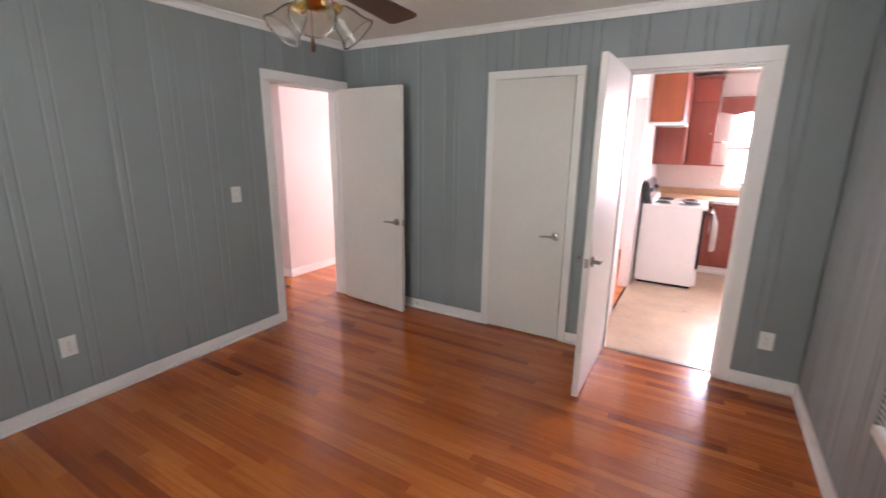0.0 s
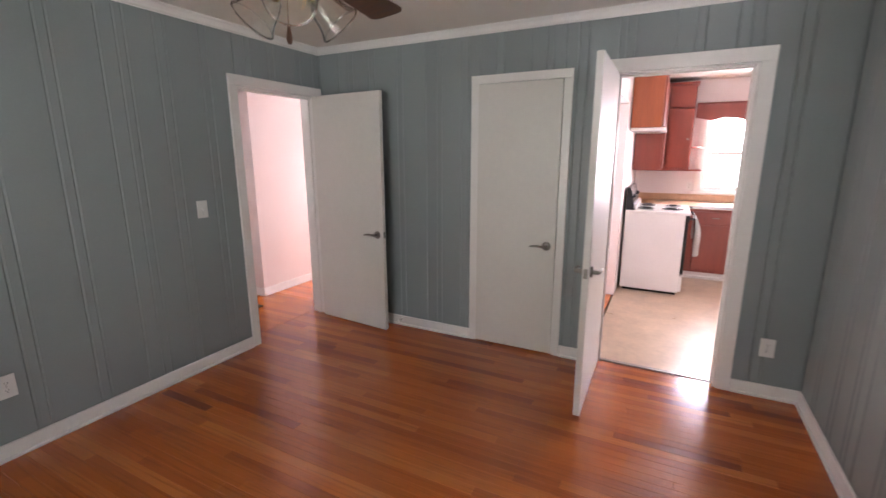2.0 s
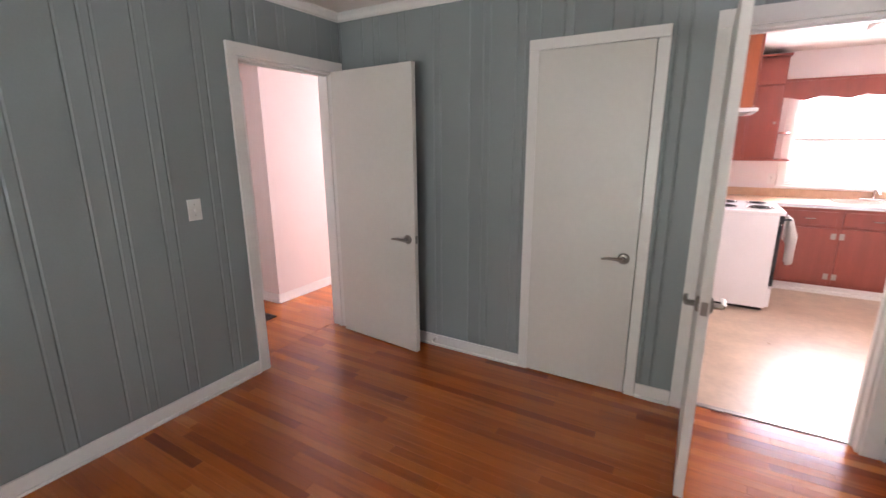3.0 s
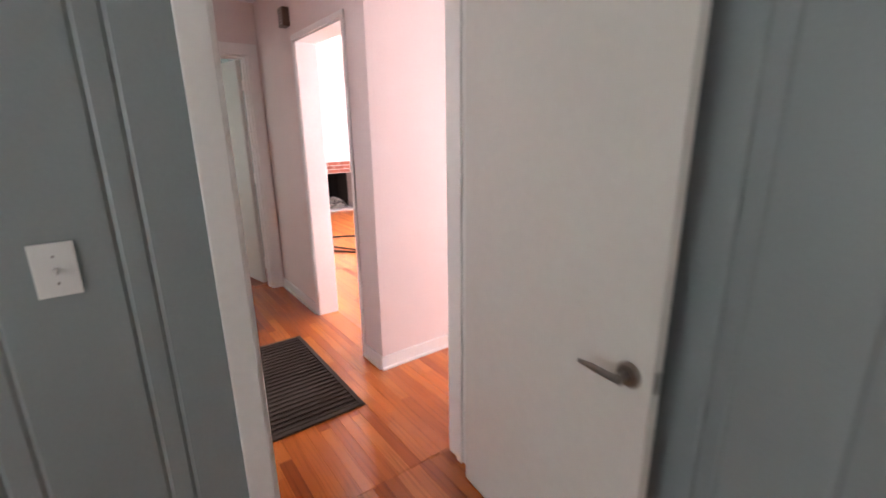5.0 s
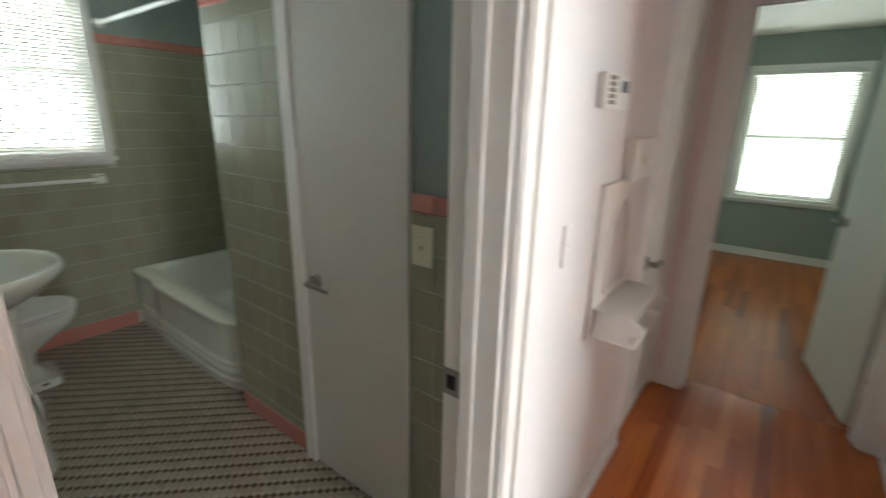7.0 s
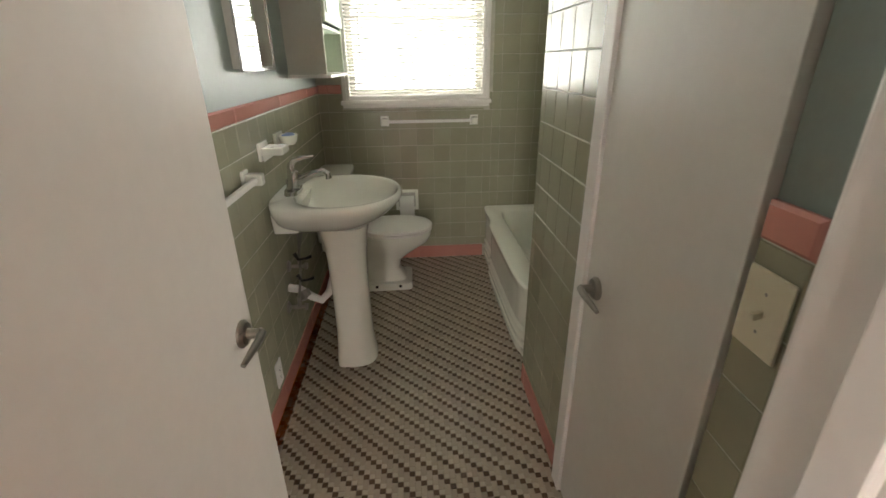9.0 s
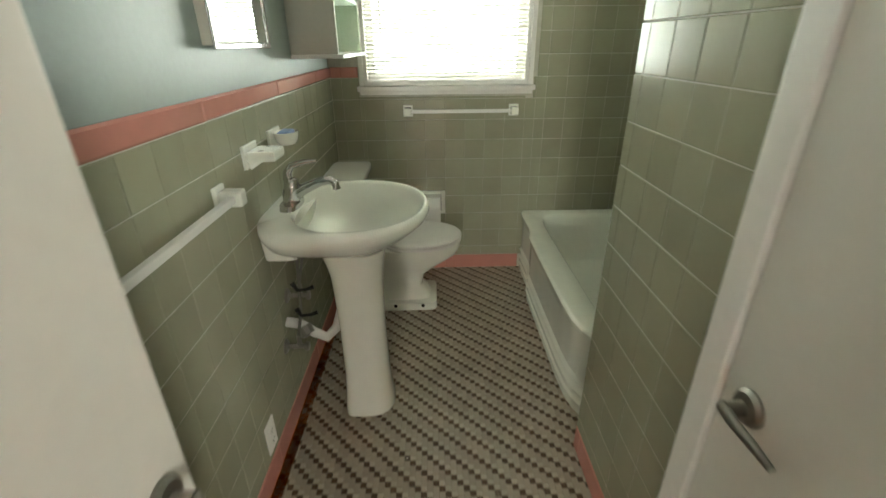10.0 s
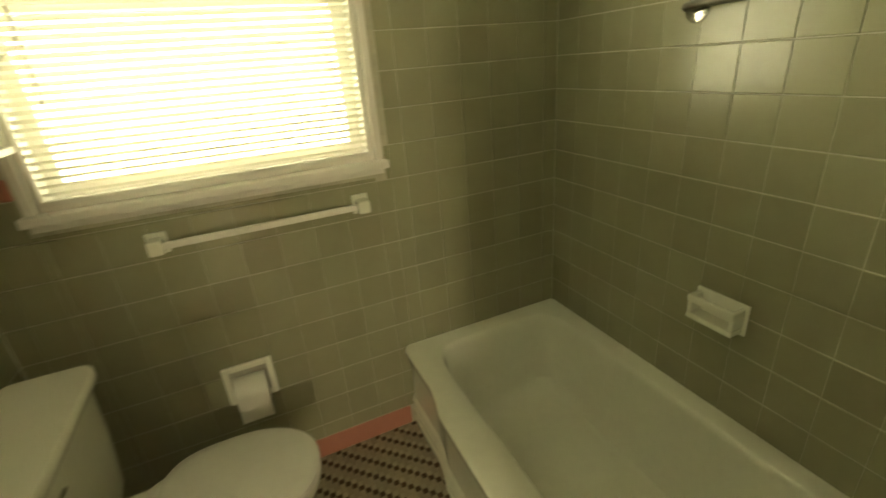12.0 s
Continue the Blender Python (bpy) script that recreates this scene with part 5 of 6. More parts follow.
def tub():
    t = thing("bathtub", pose(0, 0, 0), "white enamel alcove bathtub with a stepped apron", "bathtub")
    cx, cy = -1.59, -3.47
    front = [(-1.975, -4.226), (-1.205, -4.226), (-1.207, -3.94), (-1.196, -3.87), (-1.178, -3.80), (-1.176, -3.60), (-1.177, -3.10), (-1.183, -2.98), (-1.200, -2.90), (-1.232, -2.83), (-1.285, -2.77), (-1.330, -2.720), (-1.975, -2.720)]

    def edge(a, grow):
        dx, dy = math.cos(a), math.sin(a)
        best = None
        for (x0, y0), (x1, y1) in zip(front, front[1:] + front[:1]):
            ex, ey = x1 - x0, y1 - y0
            det = dx * -ey + dy * ex
            if abs(det) < 1e-9:
                continue
            u = ((x0 - cx) * -ey + (y0 - cy) * ex) / det
            v = (dx * (y0 - cy) - dy * (x0 - cx)) / det
            if u > 0 and -1e-6 <= v <= 1 + 1e-6 and (best is None or u < best):
                best = u
        k = best
        x, y = cx + dx * k, cy + dy * k
        return (x - grow if x > cx + 0.25 else x, y)

    n = 220
    angs = [2 * math.pi * i / n for i in range(n)]
    apron = [(0.001, 0.012), (0.045, 0.012), (0.055, 0.003), (0.065, 0.012), (0.095, 0.012), (0.105, 0.003), (0.115, 0.012), (0.140, 0.014), (0.150, 0.005), (0.165, 0.018), (0.33, 0.018), (0.370, 0.010), (0.392, 0.002), (0.405, 0.0), (0.413, 0.006), (0.4155, 0.016)]
    rings = [[(*edge(a, g), z) for a in angs] for z, g in apron]

    def inner(ax, ay, z, p=8.0):
        out = []
        for a in angs:
            c, s = math.cos(a), math.sin(a)
            r = (abs(c / ax) ** p + abs(s / ay) ** p) ** (-1 / p)
            out.append((cx - 0.012 + r * c, cy + r * s, z))
        return out

    for ax, ay, z in ((0.305, 0.690, 0.4155), (0.297, 0.682, 0.409), (0.290, 0.672, 0.388), (0.276, 0.64, 0.25), (0.258, 0.605, 0.13), (0.220, 0.55, 0.092), (0.12, 0.36, 0.084), (0.02, 0.05, 0.082)):
        rings.append(inner(ax, ay, z))
    part("shell", loft(rings), M_ENAMEL, t, "", True)
    part("drain", moved(lathe([(0, 0), (0.030, 0), (0.027, 0.003), (0, 0.002)], 20), pose(cx, -2.98, 0.087)), M_CHROME, t, "", True)


tub()
rod = thing("shower_rod", pose(0, 0, 0), "white shower curtain rod over the tub", "shower rod")
part("tube", tube([(-1.27, -4.226, 2.005), (-1.27, -2.714, 2.005)], 0.0125, 14), M_PLASTIC, rod, "", True)
for y, s in ((-4.226, 1), (-2.714, -1)):
    part("flange", moved(lathe([(0, 0), (0.030, 0), (0.026, 0.012), (0.015, 0.018), (0, 0.018)], 20), pose(-1.27, y, 2.005, -90 * s)), M_PLASTIC, rod, "", True)


def ceramic_bar(name, m, length, label):
    """White towel bar on two ceramic posts; local x along the wall, the room at y < 0."""
    ob = thing(name, m, label, "towel bar")
    for x in (-length / 2, length / 2):
        p = part("post", merge(boxes((x - 0.029, x + 0.029, -0.012, 0, -0.034, 0.034), bevel=0.004), boxes((x - 0.021, x + 0.021, -0.072, -0.012, -0.022, 0.022), bevel=0.007)), M_CHINA, ob, "white ceramic post")
    part("bar", boxes((-length / 2, length / 2, -0.057, -0.039, -0.010, 0.010), bevel=0.003), M_PLASTIC, ob, "square white bar")
    return ob


ceramic_bar("towel_bar", pose(-0.805, -4.228, 1.060, 0, 0, 180), 0.63, "white towel bar under the bathroom window")
ceramic_bar("towel_bar", pose(-0.048, -2.312, 1.050, 0, 0, -90), 0.66, "white towel bar beside the sink")
cup = thing("cup_holder", pose(-0.048, -2.895, 1.112, 0, 0, -90), "white ceramic cup and toothbrush holder on the tile", "cup holder")
part("plate", boxes((-0.056, 0.056, -0.012, 0, -0.040, 0.034), bevel=0.005), M_CHINA, cup)
part("shelf", boxes((-0.054, 0.054, -0.100, -0.012, -0.016, 0.016), bevel=0.008), M_CHINA, cup)
part("web", loft([[(x, y, z) for y, z in ((-0.012, -0.045), (-0.075, -0.006), (-0.012, -0.006))] for x in (-0.03, 0.03)]), M_CHINA, cup)
for x in (-0.034, 0.034):
    # Black discs paint the shade of holes that aren't bored.
    part("hole", moved(lathe([(0, 0), (0.008, 0), (0.0, 0.0008)], 14), pose(x, -0.055, 0.0162)), M_SOOT_HOLES, cup, "toothbrush hole, its shade a black disc")
dish = thing("soap_dish", pose(-0.048, -3.135, 1.125, 0, 0, -90), "white ceramic soap dish on the tile", "soap dish")
part("plate", boxes((-0.06, 0.06, -0.012, 0, -0.045, 0.026), bevel=0.005), M_CHINA, dish)
part("tray", loft([[(0.055 * k * math.cos(a), -0.052 + 0.042 * k * math.sin(a), z) for a in [2 * math.pi * i / 28 for i in range(28)]] for k, z in ((0.7, -0.03), (0.95, -0.012), (1.05, 0.012), (0.98, 0.014), (0.85, 0.0), (0.2, -0.004))]), M_CHINA, dish, "", True)
soapbar = thing("soap_bar", pose(-0.100, -3.135, 1.123, 0, 0, -90), "blue soap bar in the dish", "soap")
part("bar", boxes((-0.040, 0.040, -0.022, 0.022, 0, 0.020), bevel=0.009, seg=3), M_BLUE, soapbar, "", True)
tubdish = thing("tub_soap_dish", pose(-1.968, -3.43, 0.762, 0, 0, 90), "white ceramic tub soap dish with a grab slot", "soap dish")
part("back", boxes((-0.080, 0.080, -0.008, 0, -0.052, 0.046), bevel=0.004), M_CHINA, tubdish)
part("tray", boxes((-0.072, 0.072, -0.058, -0.008, -0.044, -0.026), (-0.072, -0.058, -0.056, -0.008, -0.026, 0.036), (0.058, 0.072, -0.056, -0.008, -0.026, 0.036), (-0.072, 0.072, -0.062, -0.044, 0.014, 0.036), bevel=0.005), M_CHINA, tubdish)
grab_bar = thing("grab_bar", pose(0, 0, 0), "dull steel grab bar on the tub wall", "grab bar")
part("bar", tube([(-1.968, -3.64, 1.575), (-1.925, -3.64, 1.580), (-1.918, -3.60, 1.585), (-1.918, -3.00, 1.60), (-1.925, -2.96, 1.60), (-1.968, -2.96, 1.60)], 0.0125, 12), M_STEEL, grab_bar, "", True)
for y, z in ((-3.64, 1.575), (-2.96, 1.60)):
    part("flange", moved(lathe([(0, 0), (0.036, 0), (0.034, 0.006), (0.014, 0.010), (0, 0.010)], 22), pose(-1.968, y, z, 0, 90, 0)), M_CHROME, grab_bar, "", True)
tp = thing("toilet_paper_holder", pose(-0.622, -4.228, 0.485, 0, 0, 180), "recessed white ceramic toilet paper holder", "paper holder")
part("rim", boxes((-0.085, -0.062, -0.014, 0, -0.078, 0.078), (0.062, 0.085, -0.014, 0, -0.078, 0.078), (-0.062, 0.062, -0.014, 0, 0.056, 0.078), (-0.062, 0.062, -0.014, 0, -0.078, -0.056), bevel=0.004), M_CHINA, tp)
part("recess", boxes((-0.062, 0.062, -0.003, 0, -0.056, 0.056)), surface("shaded_ceramic", (0.45, 0.44, 0.40), 0.3), tp)
roll = thing("toilet_roll", pose(-0.622, -4.262, 0.462, 0, 90, 0), "half-used white toilet paper roll", "toilet roll")
part("paper", moved(lathe([(0.020, -0.054), (0.056, -0.054), (0.056, 0.054), (0.020, 0.054), (0.020, -0.054)], 32), pose(0, 0.06, 0)), M_PAPER, roll, "", True)
part("loose_sheet", boxes((0.0, 0.095, 0.1145, 0.1165, -0.054, 0.054)), M_PAPER, roll)
part("core", moved(lathe([(0.0, -0.0525), (0.0195, -0.0525), (0.0195, 0.0525), (0.0, 0.0525)], 20), pose(0, 0.06, 0)), M_WHITE, roll)
med = thing("medicine_cabinet", pose(0, 0, 0), "mirrored medicine cabinet with a thin metal frame", "mirror cabinet")
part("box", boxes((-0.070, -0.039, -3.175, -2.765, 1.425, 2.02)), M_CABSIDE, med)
part("mirror", boxes((-0.074, -0.070, -3.168, -2.772, 1.432, 2.013)), M_MIRROR, med, "mirror glass")
part("frame", boxes((-0.078, -0.070, -3.185, -3.170, 1.415, 2.03), (-0.078, -0.070, -2.770, -2.755, 1.415, 2.03), (-0.078, -0.070, -3.170, -2.770, 1.415, 1.430), (-0.078, -0.070, -3.170, -2.770, 2.015, 2.03), bevel=0.002, seg=1), M_CHROME, med, "thin chrome frame")
wc = thing("bath_wall_cabinet", pose(0, 0, 0), "pale green wall cabinet with an open shelf below its door", "cabinet")
# The near end is toned greyer and darker than the green panels.
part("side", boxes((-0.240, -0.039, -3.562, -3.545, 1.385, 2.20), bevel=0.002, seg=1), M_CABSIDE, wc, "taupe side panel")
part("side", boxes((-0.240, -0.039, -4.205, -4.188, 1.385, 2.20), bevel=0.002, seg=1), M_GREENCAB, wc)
part("back", boxes((-0.046, -0.039, -4.188, -3.562, 1.385, 2.20)), M_GREENCAB, wc)
part("bottom", boxes((-0.262, -0.039, -4.215, -3.535, 1.368, 1.385), bevel=0.003), M_WHITE, wc, "white bottom shelf board")
part("shelf", boxes((-0.240, -0.046, -4.188, -3.562, 1.610, 1.628), bevel=0.002, seg=1), M_GREENCAB, wc)
part("top", boxes((-0.245, -0.039, -4.21, -3.54, 2.20, 2.22), bevel=0.003), M_GREENCAB, wc)
dr = part("door", boxes((-0.257, -0.241, -4.19, -3.560, 1.640, 2.19), bevel=0.004), M_GREENCAB, wc)
part("door_rim", boxes((-0.262, -0.257, -4.15, -3.60, 1.68, 1.70), (-0.262, -0.257, -4.15, -3.60, 2.13, 2.15), (-0.262, -0.257, -4.15, -4.13, 1.70, 2.13), (-0.262, -0.257, -3.62, -3.60, 1.70, 2.13), bevel=0.002, seg=1), M_GREENCAB, dr)
plate("light_switch", pose(-1.162, -1.505, 1.108, 0, 0, 90), 0.082, 0.125, "switch", M_ALMOND, "almond toggle switch on grey bathroom tile", "light switch")
plate("power_outlet", pose(-0.049, -2.62, 0.19, 0, 0, -90), 0.075, 0.120, "outlet", M_PLASTIC, "white outlet low on the bathroom tile", "outlet")


# ---- pieces of walls and floors ----
CACHE = {}


def frustum(x0, x1, y0, y1, h, bev, drop=0):
    """A flat piece with softened upper edges: corners and faces, lying in xy."""
    e = h - (drop or bev)
    v = [(x0, y0, 0), (x1, y0, 0), (x1, y1, 0), (x0, y1, 0), (x0, y0, e), (x1, y0, e), (x1, y1, e), (x0, y1, e),
         (x0 + bev, y0 + bev, h), (x1 - bev, y0 + bev, h), (x1 - bev, y1 - bev, h), (x0 + bev, y1 - bev, h)]
    f = [(8, 9, 10, 11)]
    for k in range(4):
        n = (k + 1) % 4
        f += [(k, n, 4 + n, 4 + k), (4 + k, 4 + n, 8 + n, 8 + k)]
    return v, f


def piece_mesh(name, w, l, h, bev, material, drop=0):
    key = (name, round(w, 4), round(l, 3), material.name)
    if key not in CACHE:
        v, f = frustum(-w / 2, w / 2, -l / 2, l / 2, h, bev, drop)
        me = bpy.data.meshes.new(name)
        me.from_pydata(v, [], f)
        me.materials.append(material)
        CACHE[key] = me
    return CACHE[key]


def joined(name, rects, h, bev, z, material, parent):
    """Many flat pieces in one mesh, lying on the floor."""
    vs, fs = [], []
    for x0, x1, y0, y1 in rects:
        v, f = frustum(x0, x1, y0, y1, h, bev)
        n = len(vs)
        vs += [(a, b, c + z) for a, b, c in v]
        fs += [tuple(n + k for k in q) for q in f]
    me = bpy.data.meshes.new(name)
    me.from_pydata(vs, [], fs)
    me.materials.append(material)
    ob = new(name, me)
    ob.parent = parent
    ob["kind"] = "stuff"
    return ob


rng = random.Random(7)


def clip(rect, holes, least=0.012):
    """What is left of a rectangle beside holes, as its largest straight rest."""
    a0, a1, z0, z1 = rect
    for h0, h1, k0, k1 in holes:
        if a1 <= h0 or a0 >= h1 or z1 <= k0 or z0 >= k1:
            continue
        opts = [(a0, min(a1, h0), z0, z1), (max(a0, h1), a1, z0, z1), (a0, a1, z0, min(z1, k0)), (a0, a1, max(z0, k1), z1)]
        opts = [o for o in opts if o[1] - o[0] > least and o[3] - o[2] > least]
        if not opts:
            return None
        a0, a1, z0, z1 = max(opts, key=lambda o: (o[1] - o[0]) * (o[3] - o[2]))
    return (a0, a1, z0, z1) if a1 - a0 > least and z1 - z0 > least else None


def on_wall(axis, face, out, a, z):
    """Pose of a piece on a wall: its x along the wall, its y up, its height out of the wall."""
    if axis == "x":
        return pose(a, face, z, 90, 0, 0) if out < 0 else pose(a, face, z, 90, 0, 180)
    return pose(face, a, z, 90, 0, 90) if out > 0 else pose(face, a, z, 90, 0, -90)


def tile_wall(parent, axis, face, out, a0, a1, z0, z1, a_ref, z_ref, holes, material, name="tile", pw=0.12, ph=0.12, gap=(0.0013, 0.0030), h=0.008, bev=0.0016):
    i = math.floor((a0 - a_ref) / pw)
    while a_ref + i * pw < a1:
        j = math.floor((z0 - z_ref) / ph)
        while z_ref + j * ph < z1:
            r = (max(a0, a_ref + i * pw), min(a1, a_ref + (i + 1) * pw), max(z0, z_ref + j * ph), min(z1, z_ref + (j + 1) * ph))
            j += 1
            if r[1] - r[0] < 0.012 or r[3] - r[2] < 0.012:
                continue
            r = clip(r, holes)
            if r:
                o = new(name, piece_mesh(name, r[1] - r[0] - gap[0], r[3] - r[2] - gap[1], h, bev, material))
                o.parent = parent
                o.matrix_local = on_wall(axis, face, out, (r[0] + r[1]) / 2, (r[2] + r[3]) / 2) @ pose(0, 0, 0, rng.uniform(-0.25, 0.25), rng.uniform(-0.25, 0.25), 0)
        i += 1


def grout(parent, axis, face, out, a0, a1, z0, z1, holes):
    ds = wall_dims(axis, face, face + out * 0.0092, a0, a1, z0, z1, holes)
    part("grout", boxes(*ds), M_GROUT, parent, "pale grout bed")


ZR, BAND = 1.245, 1.305
hw = [(-1.232, -0.208, 1.14, 2.4)]
grout(bath_s, "x", -4.239, 1, -1.98, -0.04, 0, 1.95, [(-1.2, -0.24, 1.16, 1.95)])
tile_wall(bath_s, "x", -4.236, 1, -0.208, -0.048, 0.10, ZR, -1.31, ZR, [], M_TILE)
tile_wall(bath_s, "x", -4.236, 1, -1.25, -0.208, 0.10, ZR, -1.31, ZR, hw, M_TILE)
tile_wall(bath_s, "x", -4.236, 1, -1.97, -1.25, 0.36, 1.89, -1.31, ZR, hw, M_TILE, gap=(0.0020, 0.0030))
tile_wall(bath_s, "x", -4.236, 1, -0.208, -0.048, ZR, BAND, -1.31, ZR, [], M_PINK, "pink_tile", 0.60, 0.06, gap=(0.0004, 0.003), h=0.013, bev=0.006)
tile_wall(bath_s, "x", -4.236, 1, -1.97, -1.232, 1.89, 1.95, -1.31, 1.89, [], M_PINK, "pink_tile", 0.60, 0.06, gap=(0.0004, 0.003), h=0.013, bev=0.006)
tile_wall(bath_s, "x", -4.236, 1, -1.205, -0.048, 0.0, 0.10, -1.31, 0.0, [], M_PINK, "pink_tile", 0.60, 0.10, gap=(0.0004, 0.003), h=0.011, bev=0.004)
grout(bath_e, "y", -0.038, -1, -4.235, -1.197, 0, 1.30, [])
tile_wall(bath_e, "y", -0.041, -1, -4.228, -1.198, 0.10, ZR, -2.66, ZR, [], M_TILE)
tile_wall(bath_e, "y", -0.041, -1, -4.228, -1.198, ZR, BAND, -2.66, ZR, [], M_PINK, "pink_tile", 0.60, 0.06, gap=(0.0004, 0.003), h=0.013, bev=0.006)
tile_wall(bath_e, "y", -0.041, -1, -4.228, -1.198, 0.0, 0.10, -2.66, 0.0, [], M_PINK, "pink_tile", 0.60, 0.10, gap=(0.0004, 0.003), h=0.011, bev=0.004)
grout(bath_w, "y", -1.175, 1, -2.705, -2.155, 0, 1.945, [])
grout(bath_w, "y", -1.175, 1, -1.550, -1.197, 0, 1.26, [])
tile_wall(bath_w, "y", -1.172, 1, -2.712, -2.165, 0.10, 1.89, -2.66, 1.23, [], M_TILE, gap=(0.0024, 0.0032))
tile_wall(bath_w, "y", -1.172, 1, -2.712, -2.165, 1.89, 1.95, -2.66, 1.89, [], M_PINK, "pink_tile", 0.60, 0.06, gap=(0.0004, 0.003), h=0.013, bev=0.006)
tile_wall(bath_w, "y", -1.172, 1, -2.712, -2.165, 0.0, 0.10, -2.66, 0.0, [], M_PINK, "pink_tile", 0.60, 0.10, gap=(0.0004, 0.003), h=0.011, bev=0.004)
tile_wall(bath_w, "y", -1.172, 1, -1.553, -1.198, 0.10, 1.205, -2.66, 1.205, [], M_TILE)
tile_wall(bath_w, "y", -1.172, 1, -1.553, -1.198, 1.205, 1.265, -2.66, 1.205, [], M_PINK, "pink_tile", 0.60, 0.06, gap=(0.0004, 0.003), h=0.013, bev=0.006)
tile_wall(bath_w, "y", -1.172, 1, -1.553, -1.198, 0.0, 0.10, -2.66, 0.0, [], M_PINK, "pink_tile", 0.60, 0.10, gap=(0.0004, 0.003), h=0.011, bev=0.004)
grout(tub_w, "y", -1.980, 1, -4.235, -2.705, 0.30, 1.945, [])
tile_wall(tub_w, "y", -1.977, 1, -4.228, -2.712, 0.36, 1.89, -4.228, ZR, [], M_TILE)
tile_wall(tub_w, "y", -1.977, 1, -4.228, -2.712, 1.89, 1.95, -4.228, 1.89, [], M_PINK, "pink_tile", 0.60, 0.06, gap=(0.0004, 0.003), h=0.013, bev=0.006)
grout(tub_n, "x", -2.700, -1, -1.975, -1.170, 0.30, 1.945, [])
tile_wall(tub_n, "x", -2.703, -1, -1.970, -1.167, 0.36, 1.89, -1.222, ZR, [], M_TILE)
tile_wall(tub_n, "x", -2.703, -1, -1.970, -1.167, 1.89, 1.95, -1.222, 1.89, [], M_PINK, "pink_tile", 0.60, 0.06, gap=(0.0004, 0.003), h=0.013, bev=0.006)


# bedroom boards
def board_wall(parent, axis, face, out, a0, a1, z0, z1, holes, widths):
    cuts, a, k = [a1], a1, 0
    while a > a0:
        a = max(a0, a - widths[k % len(widths)] * rng.uniform(0.94, 1.06))
        k += 1
        cuts.append(a)
    for h in holes:
        cuts += [h[0], h[1]]
    cuts = sorted(set(cuts))
    for p, q in zip(cuts, cuts[1:]):
        if q - p < 0.008:
            continue
        spans = [(z0, z1)]
        for h in holes:
            if h[0] <= p and h[1] >= q:
                spans = [(z0, h[2]), (h[3], z1)]
        for lo, hi in spans:
            if hi - lo > 0.02:
                o = new("board", piece_mesh("board", q - p, hi - lo, 0.012, 0.0085, M_PANEL, 0.0052))
                o.parent = parent
                o.matrix_local = on_wall(axis, face, out, (p + q) / 2, (lo + hi) / 2)


WID = (0.215, 0.055, 0.235, 0.06, 0.165, 0.05, 0.10)
board_wall(wall_w, "y", -0.012, 1, -4.0, 0.0, 0.0, CEIL, [(-0.888, -0.075, 0, 2.03)], WID)
board_wall(wall_n, "x", 0.012, -1, 0.0, 3.755, 0.0, CEIL, [(2.53, 3.30, 0, 2.05), (1.565, 2.195, 0, 2.04)], WID)
board_wall(wall_e, "y", 3.767, -1, -4.0, 0.0, 0.0, CEIL, [(-2.72, -1.24, 0.56, 2.16)], WID)


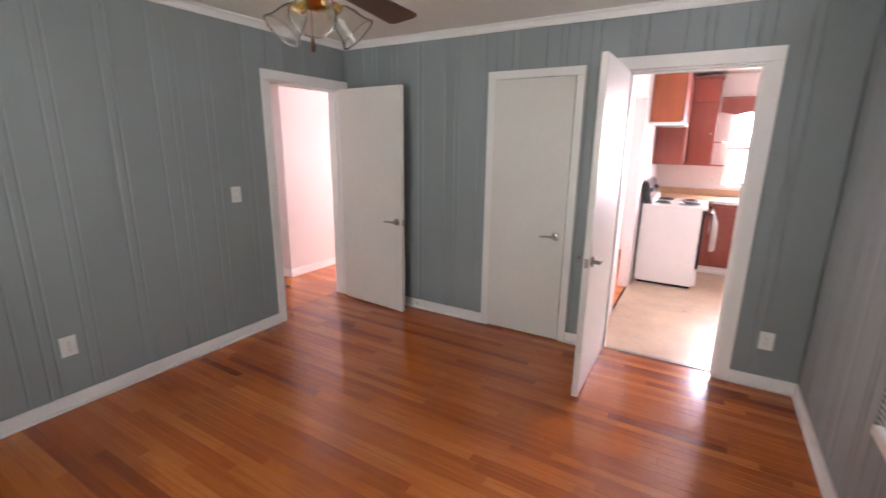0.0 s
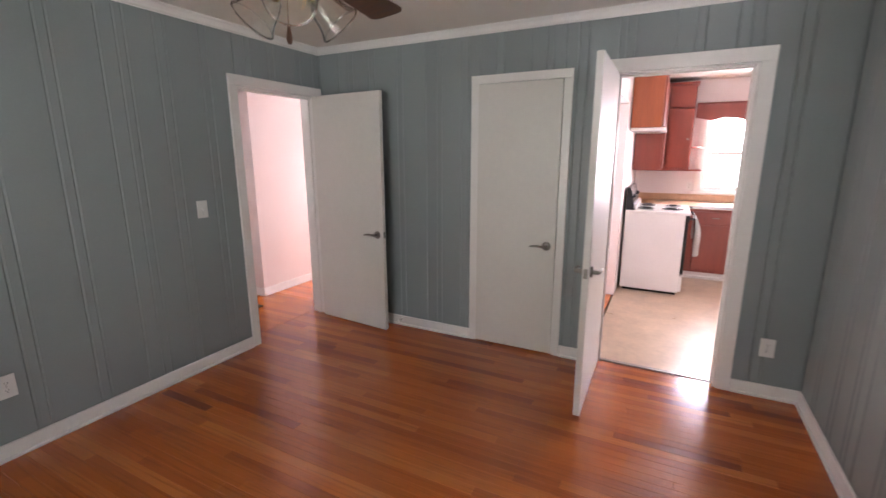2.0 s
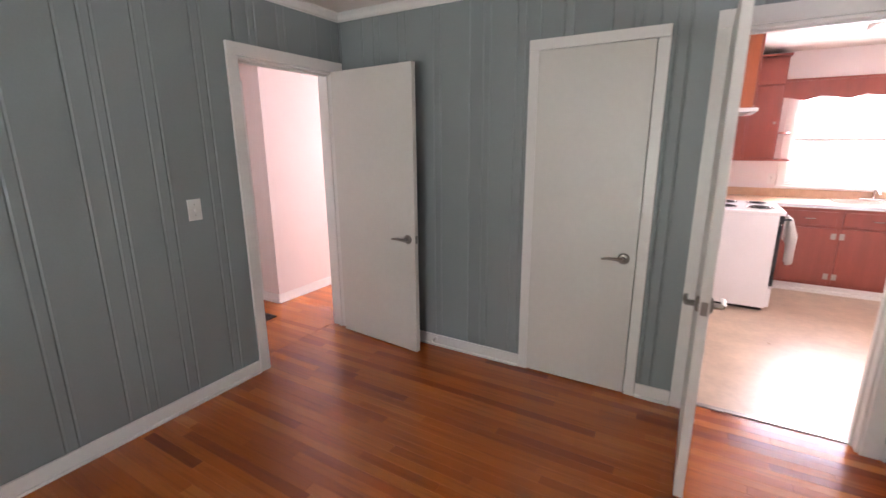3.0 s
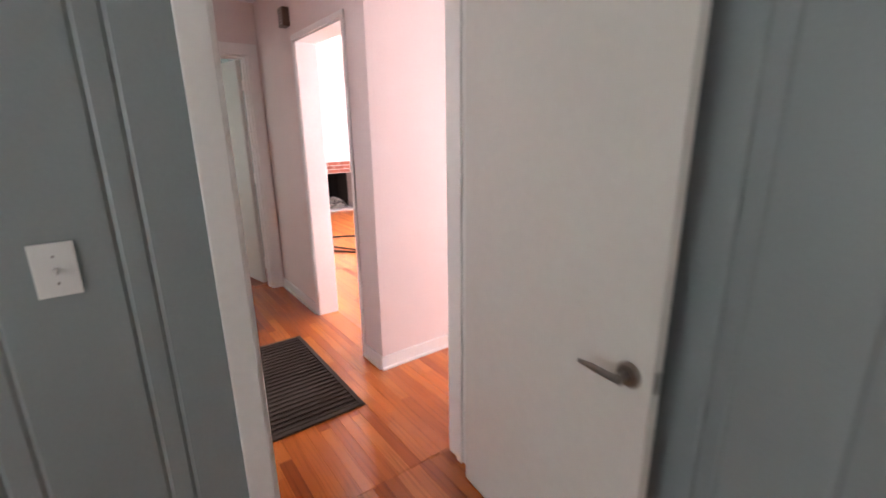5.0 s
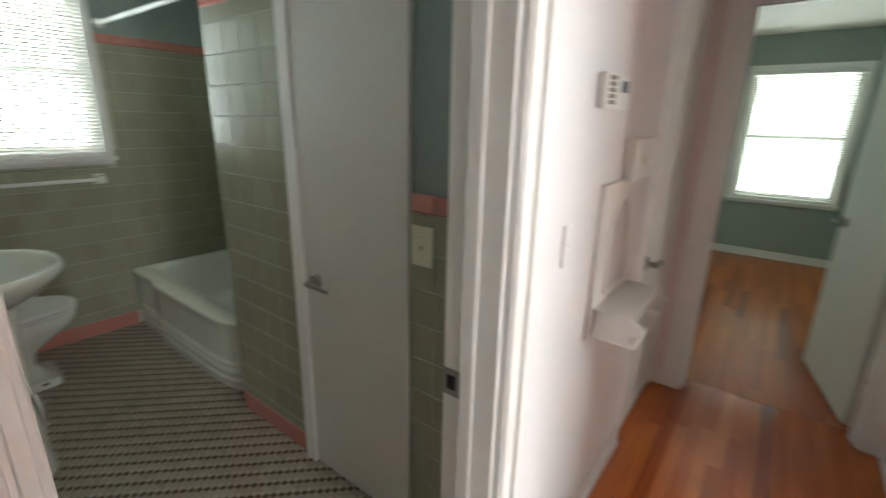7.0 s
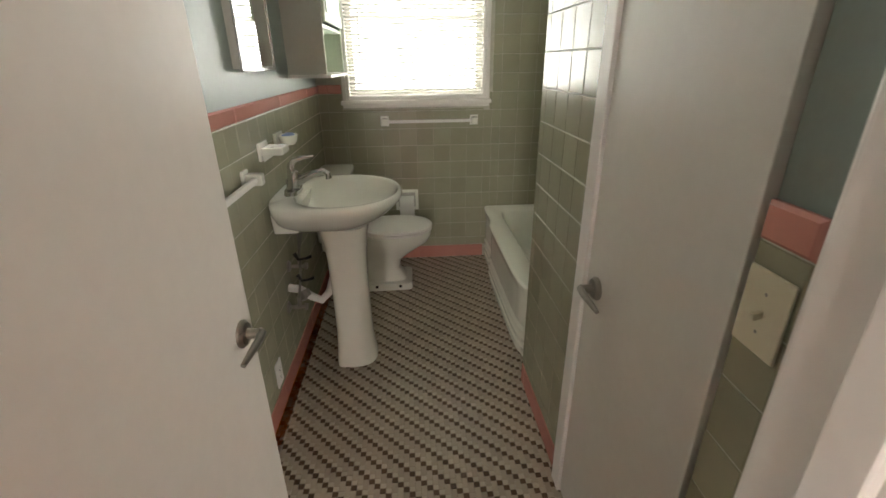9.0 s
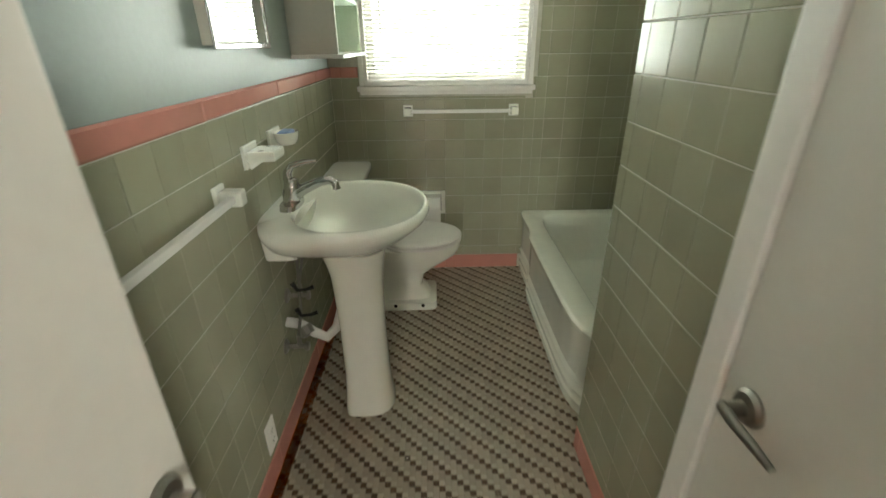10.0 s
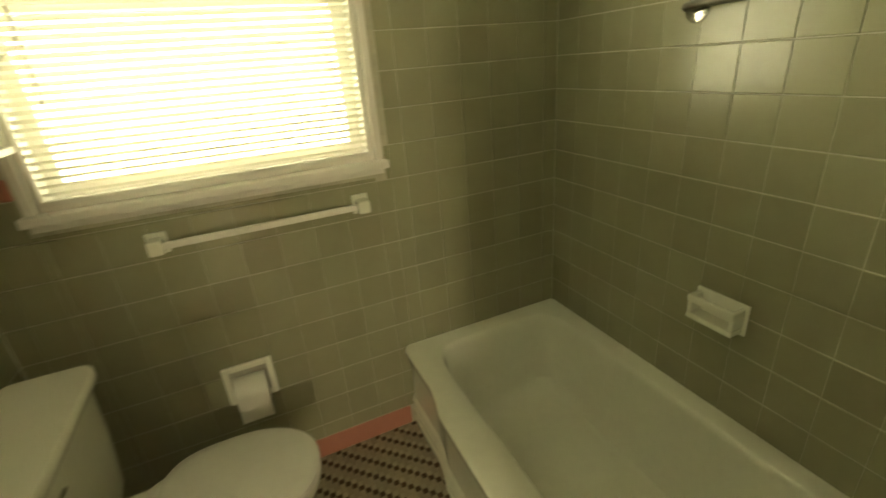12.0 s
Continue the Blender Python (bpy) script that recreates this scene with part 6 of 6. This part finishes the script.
# oak strips
def strips(parent, x0, x1, y0, y1, single_from=None, blocked=()):
    """Strips 57 mm wide along x; those north of single_from are pieces of their own."""
    far = []
    y = y1
    while y > y0 + 0.01:
        lo = max(y0, y - 0.0572)
        x = x0 - rng.uniform(0, 0.7)
        while x < x1:
            ln = rng.choice((0.45, 0.6, 0.75, 0.9, 1.1, 1.35))
            a, b = max(x0, x), min(x1, x + ln)
            x += ln
            if b - a < 0.01:
                continue
            if single_from is not None and lo >= single_from:
                o = new("plank", piece_mesh("plank", round(b - a, 3) - 0.0005, y - lo - 0.0004, 0.0158, 0.0004, M_OAK))
                o.parent = parent
                o.location = ((a + b) / 2, (lo + y) / 2, -0.0158)
            else:
                far.append((a + 0.0002, b - 0.0002, lo + 0.0002, y - 0.0002))
        y = lo
    if far:
        joined("planks", far, 0.0158, 0.0004, -0.0158, M_OAKS, parent)


strips(floor_bed, -0.164, 3.757, -4.0, 0.092, -3.35)
strips(floor_hall, -3.0, -0.1255, -1.10, 0.13, -2.0)
strips(floor_west, -6.5, -3.0005, -2.6, 0.119)
strips(floor_living, -6.5, -3.0, 0.1195, 3.6)
strips(floor_living, -3.0, 2.48, 0.1305, 3.6)


# bathroom mosaic: stepped diagonals of dark squares, cream squares and taupe oblongs
S = 0.0216
kinds = {"taupe": [], "brown": [], "cream": []}
mats = {"taupe": M_FLOORTILE, "brown": M_BROWNTILE, "cream": M_CREAMTILE}
i = -42
while -0.928 - i * S > -1.24:
    xc = -0.928 - i * S
    i += 1
    if xc > -0.045:
        continue
    off = (i - 1) * S
    j = math.floor((-4.24 - (-2.344 + off)) / (4 * S)) - 1
    while True:
        y = -2.344 + off + j * 4 * S
        j += 1
        if y - 3.5 * S > -1.195:
            break
        for kind, lo, hi in (("brown", y - S / 2, y + S / 2), ("cream", y - 1.5 * S, y - S / 2), ("taupe", y - 3.5 * S, y - 1.5 * S)):
            lo2, hi2 = max(lo, -4.236), min(hi, -1.197)
            if hi2 - lo2 < 0.004:
                continue
            if -2.44 < (lo + hi) / 2 < -2.29:
                o = new("mosaic_tile", piece_mesh("mosaic_tile", S - 0.0012, hi2 - lo2 - 0.0012, 0.003, 0.0005, mats[kind]))
                o.parent = floor_bath
                o.location = (xc, (lo2 + hi2) / 2, -0.003)
            else:
                kinds[kind].append((xc - S / 2 + 0.0006, xc + S / 2 - 0.0006, lo2 + 0.0006, hi2 - 0.0006))
for kind, rects in kinds.items():
    joined("mosaic_tiles", rects, 0.003, 0.0005, -0.003, mats[kind], floor_bath)
